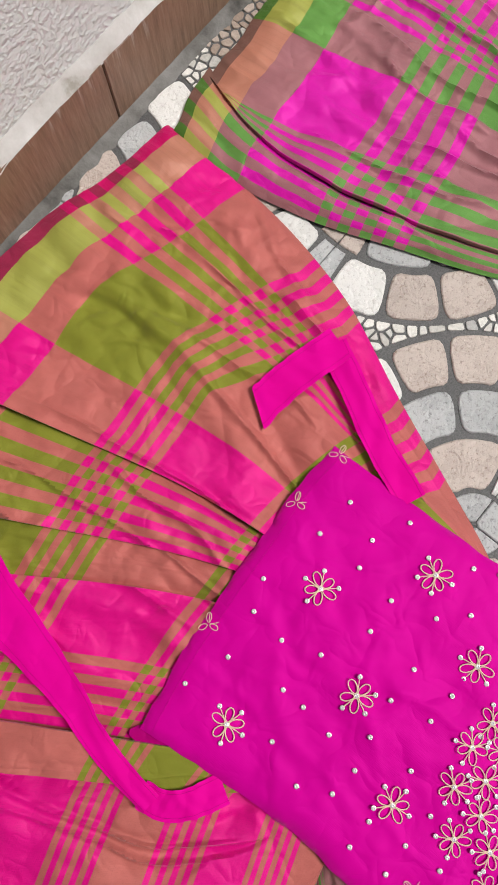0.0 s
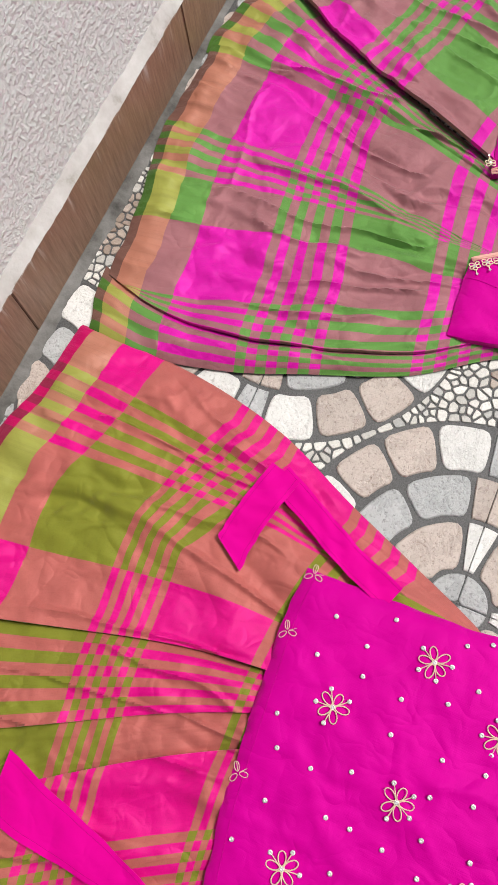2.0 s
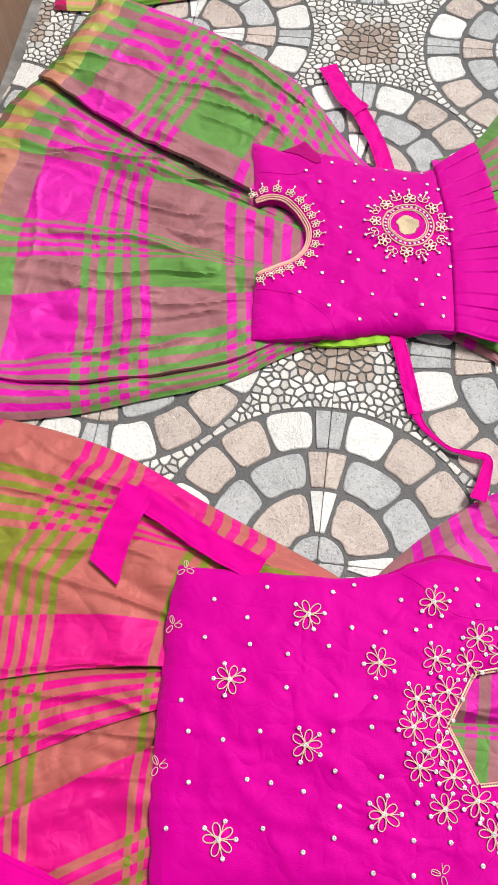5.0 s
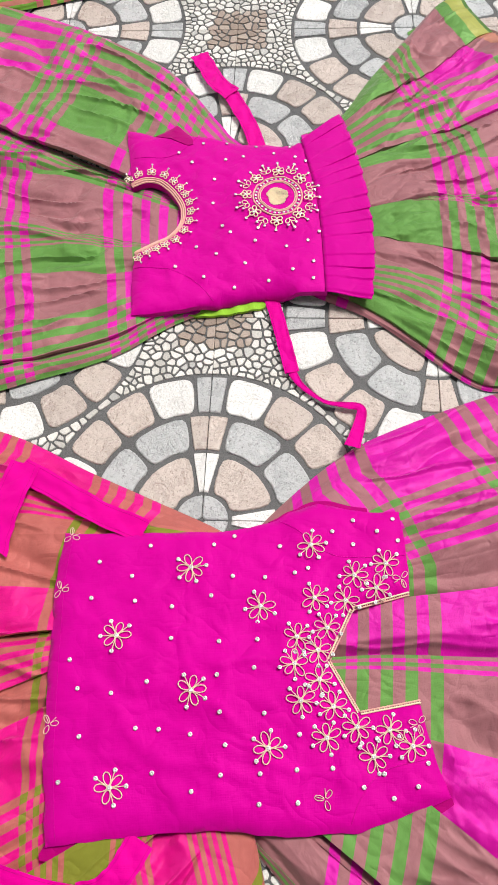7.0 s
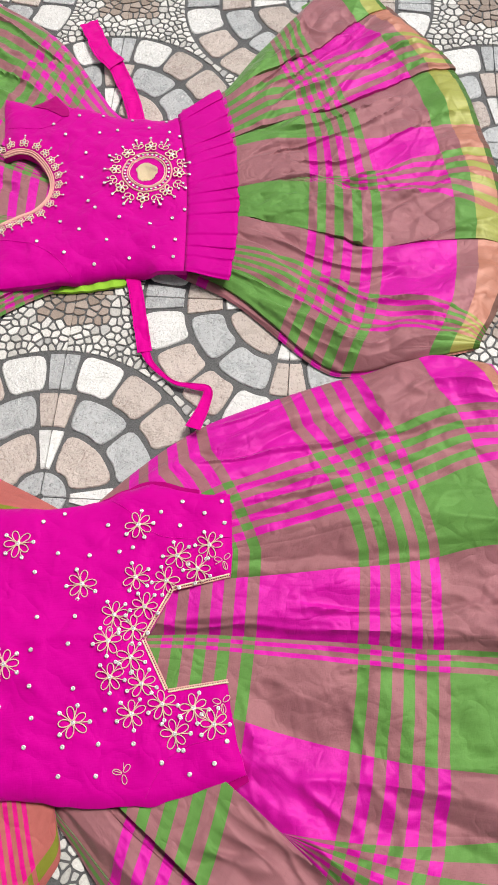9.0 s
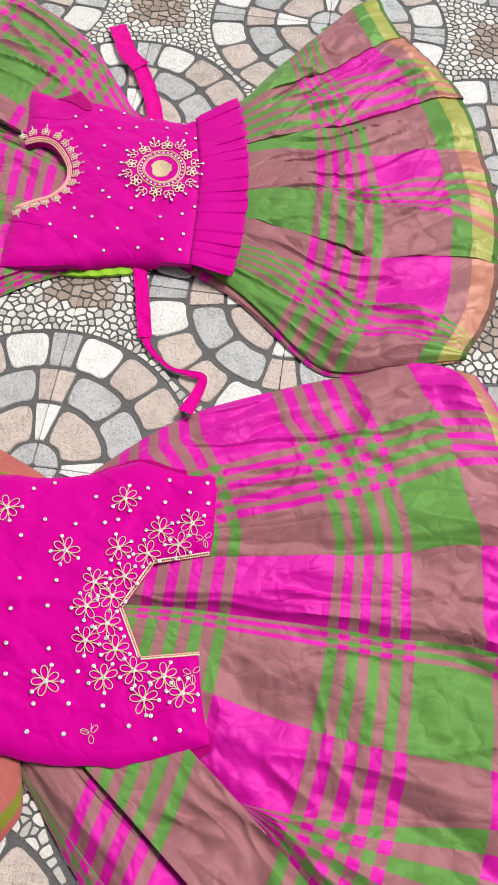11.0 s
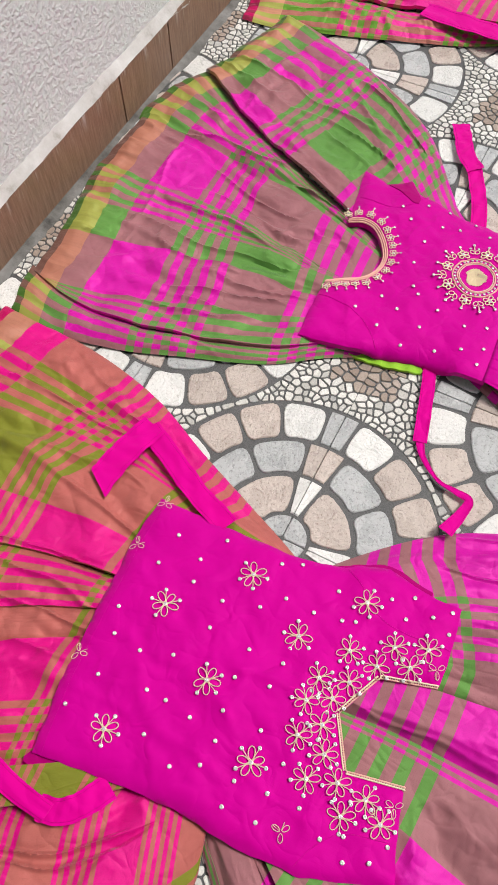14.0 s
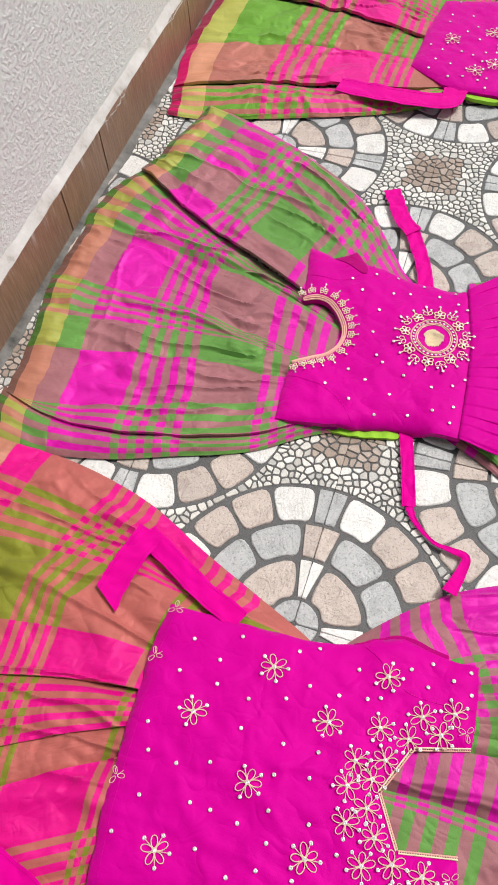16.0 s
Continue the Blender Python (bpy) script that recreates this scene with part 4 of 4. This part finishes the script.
far_blouse.sheet("lime_lining", outline([[(0.0, 1.502), (0.06, 1.497), (0.12, 1.495)], [(0.12, 1.495), (0.10, 1.482), (0.04, 1.484), (0.0, 1.502)]]), LIME, lambda x, y: 0.018, "lime green lining edge", 0.010, 0.005)

# ---- ties ----


def tie(label, points, width, seed, slant=0.0, taper=1.0, widths=(1, 1)):
    """A flat sewn tie string that follows the points (x, y, z), cut on a slant at its first end."""
    p = curve_through(points, 70)
    verts, faces, across = [], [], 8
    n = len(p)
    for i in range(n):
        d = p[min(i + 1, n - 1)] - p[max(i - 1, 0)]
        d = d[:2] / (np.hypot(d[0], d[1]) + 1e-9)
        side = np.array((-d[1], d[0]))
        w = width * np.interp(i / (n - 1), np.linspace(0, 1, len(widths)), widths) * (1 + (taper - 1) * i / (n - 1)) * (1 + 0.08 * noise.noise(Vector((i * 0.12, seed, 0))))
        for lift in (0.0, -0.0009):
            for k in range(across + 1):
                f = k / across - 0.5
                back = -slant * (f + 0.5) * max(0.0, 1 - i / 25)
                z = p[i][2] + lift + 0.004 * min(1, width / 0.045) * noise.noise(Vector((i * 0.10 + f * 1.2, f * 2.5, seed))) 
                verts.append((p[i][0] + side[0] * w * f + d[0] * back, p[i][1] + side[1] * w * f + d[1] * back, z))
    m = 2 * (across + 1)
    loop = list(range(across + 1)) + list(range(m - 1, across, -1))
    for i in range(n - 1):
        for a, b in zip(loop, loop[1:] + loop[:1]):
            faces.append((i * m + a, i * m + b, i * m + m + b, i * m + m + a))
    for first in (0, (n - 1) * m):
        faces.append(tuple(first + k for k in loop))
    ob = new("tie_string", mesh_of("tie_string", verts, faces, SILK_TIE))
    for col in (1, across - 1):
        line = [(verts[i * m + col][0], verts[i * m + col][1], verts[i * m + col][2] + 0.0002) for i in range(n)]
        part("edge_stitch", mesh_of("edge_stitch", *tube(line, 0.00025, 4), SILK_DARK), ob)
    return tagged(ob, label, "tie string", "tie strings of the blouses")


tie("wide magenta silk tie folded back over the coral skirt", [(-0.326, -0.082, 0.034), (-0.322, -0.030, 0.035), (-0.312, 0.020, 0.037), (-0.296, 0.078, 0.036)], 0.052, 1, -0.03)
tie("wide magenta silk tie coming from the blouse's side", [(-0.305, 0.072, 0.031), (-0.235, 0.035, 0.035), (-0.16, -0.005, 0.036), (-0.085, -0.034, 0.034)], 0.040, 2)
tie("long magenta silk tie curling over the coral skirt", [(-0.470, -0.478, 0.036), (-0.424, -0.488, 0.038), (-0.362, -0.497, 0.038), (-0.262, -0.514, 0.039), (-0.226, -0.525, 0.041), (-0.166, -0.537, 0.040), (-0.105, -0.542, 0.038)], 0.074, 3, 0.03, widths=(1.1, 1.0, 0.8, 0.6, 0.48, 0.42, 0.38))
tie("magenta silk tie bent back to the blouse's hem", [(-0.122, -0.541, 0.036), (-0.092, -0.533, 0.037), (-0.068, -0.510, 0.037), (-0.046, -0.470, 0.030)], 0.036, 13, 0.0, 1.1)
tie("narrow magenta silk tie trailing over the tiles", [(0.100, 0.440, 0.008), (0.112, 0.40, 0.008), (0.130, 0.33, 0.008), (0.143, 0.278, 0.008)], 0.026, 4)
tie("narrow magenta silk tie bent on the tiles", [(0.140, 0.285, 0.006), (0.160, 0.252, 0.007), (0.200, 0.220, 0.009), (0.235, 0.212, 0.012), (0.262, 0.205, 0.013), (0.258, 0.170, 0.016), (0.245, 0.125, 0.028)], 0.018, 5, widths=(0.9, 0.6, 0.4, 0.55, 0.9, 1.2, 1.5))
tie("magenta silk tie standing out above the blouse", [(0.066, 0.805, 0.008), (0.042, 0.88, 0.011), (0.012, 0.945, 0.011), (-0.008, 0.985, 0.012)], 0.034, 6)
tie("magenta silk tie looped back on itself", [(0.0, 0.972, 0.016), (-0.035, 1.01, 0.014), (-0.060, 1.06, 0.012), (-0.082, 1.105, 0.009)], 0.040, 7)
tie("magenta silk tie lying along the rose plaid skirt", [(-0.305, 1.435, 0.034), (-0.22, 1.425, 0.036), (-0.13, 1.425, 0.034), (-0.05, 1.435, 0.030), (-0.010, 1.450, 0.028), (-0.004, 1.50, 0.026)], 0.060, 8)

# ---- wall ----
wall = tagged(new("wall_west", box("wall_west", (-1.0, -3.0, -0.02), (-0.803, 5.0, 2.6), PLASTER)), "white rough stucco wall", kind="structure")
# added wall behind the camera, unseen, which cuts the southern sky light
tagged(new("added_wall_south", box("added_wall_south", (-1.0, -1.5, -0.02), (5.0, -1.3, 3.6), PLASTER)), "white rough stucco wall", kind="structure")
skirting = tagged(new("baseboard"), "brown wood-look tile skirting with smeared cement on top", kind="structure")
cuts = [-1.3, -1.15, -0.5, 0.158, 0.77, 0.985, 1.585, 2.2, 2.8, 3.4]
for y0, y1 in zip(cuts, cuts[1:]):
    piece = part("skirting_tile", box("skirting_tile", (-0.800, y0 + 0.001, 0.0), (-0.787, y1 - 0.001, 0.130), WOOD_TILE, 0.0015), skirting)
fillet_v, fillet_f = [], []
steps = 500
for i in range(steps + 1):
    y = -1.29 + 4.69 * i / steps
    a, b, c2 = (noise.noise(Vector((y * 9, k, 4))) * 0.5 + noise.noise(Vector((y * 40, k, 2))) * 0.3 for k in (0, 5, 9))
    drip = max(0.0, noise.noise(Vector((y * 5, 3, 7))) - 0.1) * (0.6 + 0.8 * noise.noise(Vector((y * 70, 1, 3))))
    fillet_v += [(-0.7862 - 0.003 * max(a, 0), y, 0.1290 - 0.010 * max(a, -0.2) - 0.045 * max(drip, 0)), (-0.790, y, 0.134 + 0.002 * b), (-0.796, y, 0.141 + 0.004 * c2), (-0.8035, y, 0.151 + 0.010 * b), (-0.8045, y, 0.125)]
for i in range(steps):
    for k in range(4):
        q = i * 5 + k
        fillet_f.append((q, q + 1, q + 6, q + 5))
part("cement_fillet", mesh_of("cement_fillet", fillet_v, fillet_f, CEMENT), skirting, "rough smeared cement along the top")

smear_v, smear_f = [], []
for i in range(steps + 1):
    y = -1.29 + 4.69 * i / steps
    reach = 0.012 + 0.028 * max(0.0, noise.noise(Vector((y * 6, 2, 1))) + 0.35) + 0.006 * noise.noise(Vector((y * 45, 1, 9)))
    for k in range(6):
        f = k / 5
        smear_v.append((-0.7868 + reach * f, y, 0.0052 * (1 - f) ** 0.6 + 0.0012 * noise.noise(Vector((y * 60, f * 5, 4))) * (1 - f) - 0.001 * f))
for i in range(steps):
    for k in range(5):
        q = i * 6 + k
        smear_f.append((q, q + 6, q + 7, q + 1))
part("mortar_smear", mesh_of("mortar_smear", smear_v, smear_f, MORTAR), skirting, "dirty grey mortar along the floor")

# unseen slab, added to hold sky light off the near side
tagged(new("shade_slab", box("shade_slab", (-1.0, -1.3, 2.45), (5.0, -0.15, 2.6), PLASTER)), "unseen slab added to shade the near side", kind="structure")

# ---- floor ----
SIDE = 0.4
floor = tagged(new("floor", box("floor", (-1.0, -3.0, -0.08), (5.0, 6.0, -0.012), GROUT)), "patterned parking tiles with cobble fans and pebbles", kind="structure")


def rounded(poly, cut=0.22, times=2):
    for _ in range(times):
        out = []
        for a, b in zip(poly, poly[1:] + poly[:1]):
            out += [(a[0] + (b[0] - a[0]) * cut, a[1] + (b[1] - a[1]) * cut), (b[0] - (b[0] - a[0]) * cut, b[1] - (b[1] - a[1]) * cut)]
        poly, cut = out, 0.25
    return poly


def slab(poly, top=0.0, depth=0.004, bevel=0.0028):
    """Verts and faces of one stone: a flat top with worn shoulders."""
    n = len(poly)
    cx, cy = sum(p[0] for p in poly) / n, sum(p[1] for p in poly) / n
    verts = []
    for inset, z in ((0.0, top - depth), (bevel * 0.3, top - bevel * 0.45), (bevel, top)):
        for x, y in poly:
            r = math.hypot(x - cx, y - cy) + 1e-9
            k = max(0.2, 1 - inset / r)
            verts.append((cx + (x - cx) * k, cy + (y - cy) * k, z))
    faces = [(ring * n + k, ring * n + (k + 1) % n, ring * n + n + (k + 1) % n, ring * n + n + k) for ring in range(2) for k in range(n)]
    return verts, faces + [tuple(range(2 * n, 3 * n))]


# rings of one quarter fan: inner and outer radius, then the angles between its stones and their colours
RINGS = [
    (0.0, 0.044, [0, 90], [STONE_GREY]),
    (0.049, 0.122, [0, 12, 78, 90], [STONE_WHITE, STONE_BROWN, STONE_WHITE]),
    (0.1275, 0.1935, [0, 11, 45, 79, 90], [STONE_BROWN, STONE_GREY, STONE_GREY, STONE_BROWN]),
    (0.199, 0.272, [0, 6.5, 26, 45, 64, 83.5, 90], [STONE_GREY, STONE_WHITE, STONE_BROWN, STONE_BROWN, STONE_WHITE, STONE_GREY]),
]
GAP, CUT = 0.0027, 0.00025


def quarter_stones(seed):
    rnd = random.Random(seed)
    made = []
    for r0, r1, angles, mats in RINGS:
        for a0, a1, mat in zip(angles, angles[1:], mats):
            def trim(deg, r, sign):
                if deg in (0, 90):
                    return radians(deg) + sign * CUT / max(r, 0.01)
                return radians(deg) + sign * GAP / r
            pts = []
            steps = 6 if a1 - a0 > 15 else 3
            w = [rnd.uniform(-0.003, 0.003) for _ in range(4)]
            for k in range(steps + 1):
                f = k / steps
                a = trim(a0, r1, 1) * (1 - f) + trim(a1, r1, -1) * f
                r = r1 + (w[0] * (1 - f) + w[1] * f if a0 and a1 != 90 else 0)
                pts.append((r * math.cos(a), r * math.sin(a)))
            if r0 == 0:
                pts.append((CUT, CUT))
            else:
                for k in range(steps + 1):
                    f = 1 - k / steps
                    a = trim(a0, r0, 1) * (1 - f) + trim(a1, r0, -1) * f
                    flat = 0.5 * (1 - math.cos(radians(a1 - a0) / 2)) * r0 * (1 - (2 * f - 1) ** 2)
                    pts.append(((r0 + flat) * math.cos(a), (r0 + flat) * math.sin(a)))
            if a0 == 0 or a1 == 90:
                pts = rounded(pts, 0.12, 1)
            else:
                pts = pts[::-1]
                corners = [pts[0], pts[len(pts) // 4], pts[len(pts) // 2 - 1], pts[len(pts) // 2], pts[3 * len(pts) // 4], pts[-1]]
                pts = rounded(corners[::-1], 0.20, 2)
            made.append((pts, mat))
    return made


def clip_half(poly, p, n):
    """The part of a polygon behind the line through p with normal n."""
    out = []
    for a, b in zip(poly, poly[1:] + poly[:1]):
        da, db = (a[0] - p[0]) * n[0] + (a[1] - p[1]) * n[1], (b[0] - p[0]) * n[0] + (b[1] - p[1]) * n[1]
        if da <= 0:
            out.append(a)
        if (da < 0 < db) or (db < 0 < da):
            t = da / (da - db)
            out.append((a[0] + (b[0] - a[0]) * t, a[1] + (b[1] - a[1]) * t))
    return out


def pebble_cells(seed):
    """Broken pebbles between the fans: small pale ones along the rims, larger tan ones in the corners."""
    rnd = random.Random(seed)
    r_out = RINGS[-1][1] + 0.006
    seeds = []
    tries = 0
    while tries < 9000:
        tries += 1
        p = (rnd.uniform(0.002, SIDE - 0.002), rnd.uniform(0.002, SIDE - 0.002))
        d0, d1 = math.hypot(*p), math.hypot(p[0] - SIDE, p[1] - SIDE)
        rim = min(d0, d1) - r_out
        if rim < 0.004:
            continue
        space = (0.0115 if rim < 0.02 else 0.0165) * rnd.uniform(0.62, 1.45)
        if all(math.hypot(p[0] - q[0], p[1] - q[1]) > space for q in seeds):
            seeds.append(p)
    cells = []
    for p in seeds:
        poly = [(CUT, CUT), (SIDE - CUT, CUT), (SIDE - CUT, SIDE - CUT), (CUT, SIDE - CUT)]
        for q in seeds:
            dist = math.hypot(p[0] - q[0], p[1] - q[1])
            if 0 < dist < 0.09:
                n = ((q[0] - p[0]) / dist, (q[1] - p[1]) / dist)
                poly = clip_half(poly, (p[0] + n[0] * (dist / 2 - 0.0016), p[1] + n[1] * (dist / 2 - 0.0016)), n)
        for c0 in ((0, 0), (SIDE, SIDE)):
            d = math.hypot(p[0] - c0[0], p[1] - c0[1])
            n = ((c0[0] - p[0]) / d, (c0[1] - p[1]) / d)
            poly = clip_half(poly, (c0[0] - n[0] * r_out, c0[1] - n[1] * r_out), n)
        if len(poly) > 2:
            rim = min(math.hypot(*p), math.hypot(p[0] - SIDE, p[1] - SIDE)) - r_out
            cells.append((rounded(poly, 0.14, 1), rim > 0.062))
    return cells


STONES = []
for pts, mat in quarter_stones(5):
    STONES.append(mesh_of("stone", *slab(pts), mat, False))
for pts, mat in quarter_stones(11):
    far = [(SIDE - x, SIDE - y) for x, y in pts]
    STONES.append(mesh_of("stone", *slab(far), mat, False))
CELLS = pebble_cells(21)
PALE = mesh_of("pebbles", *gathered([slab(c, -0.0004, 0.0035, 0.0012) for c, tan in CELLS if not tan]), PEBBLE_WHITE, False)
TAN = mesh_of("pebbles", *gathered([slab(c, -0.0006, 0.0030, 0.0012) for c, tan in CELLS if tan]), PEBBLE_BROWN, False)
BED = box("tile", (0.0002, 0.0002, -0.012), (SIDE - 0.0002, SIDE - 0.0002, -0.0030), GROUT)
for i in range(-2, 4):
    for j in range(-3, 7):
        tile = part("tile", BED, floor)
        turn = 0 if (i + j) % 2 == 0 else 90
        tile.matrix_basis = Matrix.Translation(((i + (1 if turn else 0)) * SIDE, j * SIDE, 0)) @ Matrix.Rotation(radians(turn), 4, "Z")
        for me in STONES:
            part("stone", me, tile)
        for me in (PALE, TAN):
            tagged(part("pebbles", me, tile), kind="stuff")
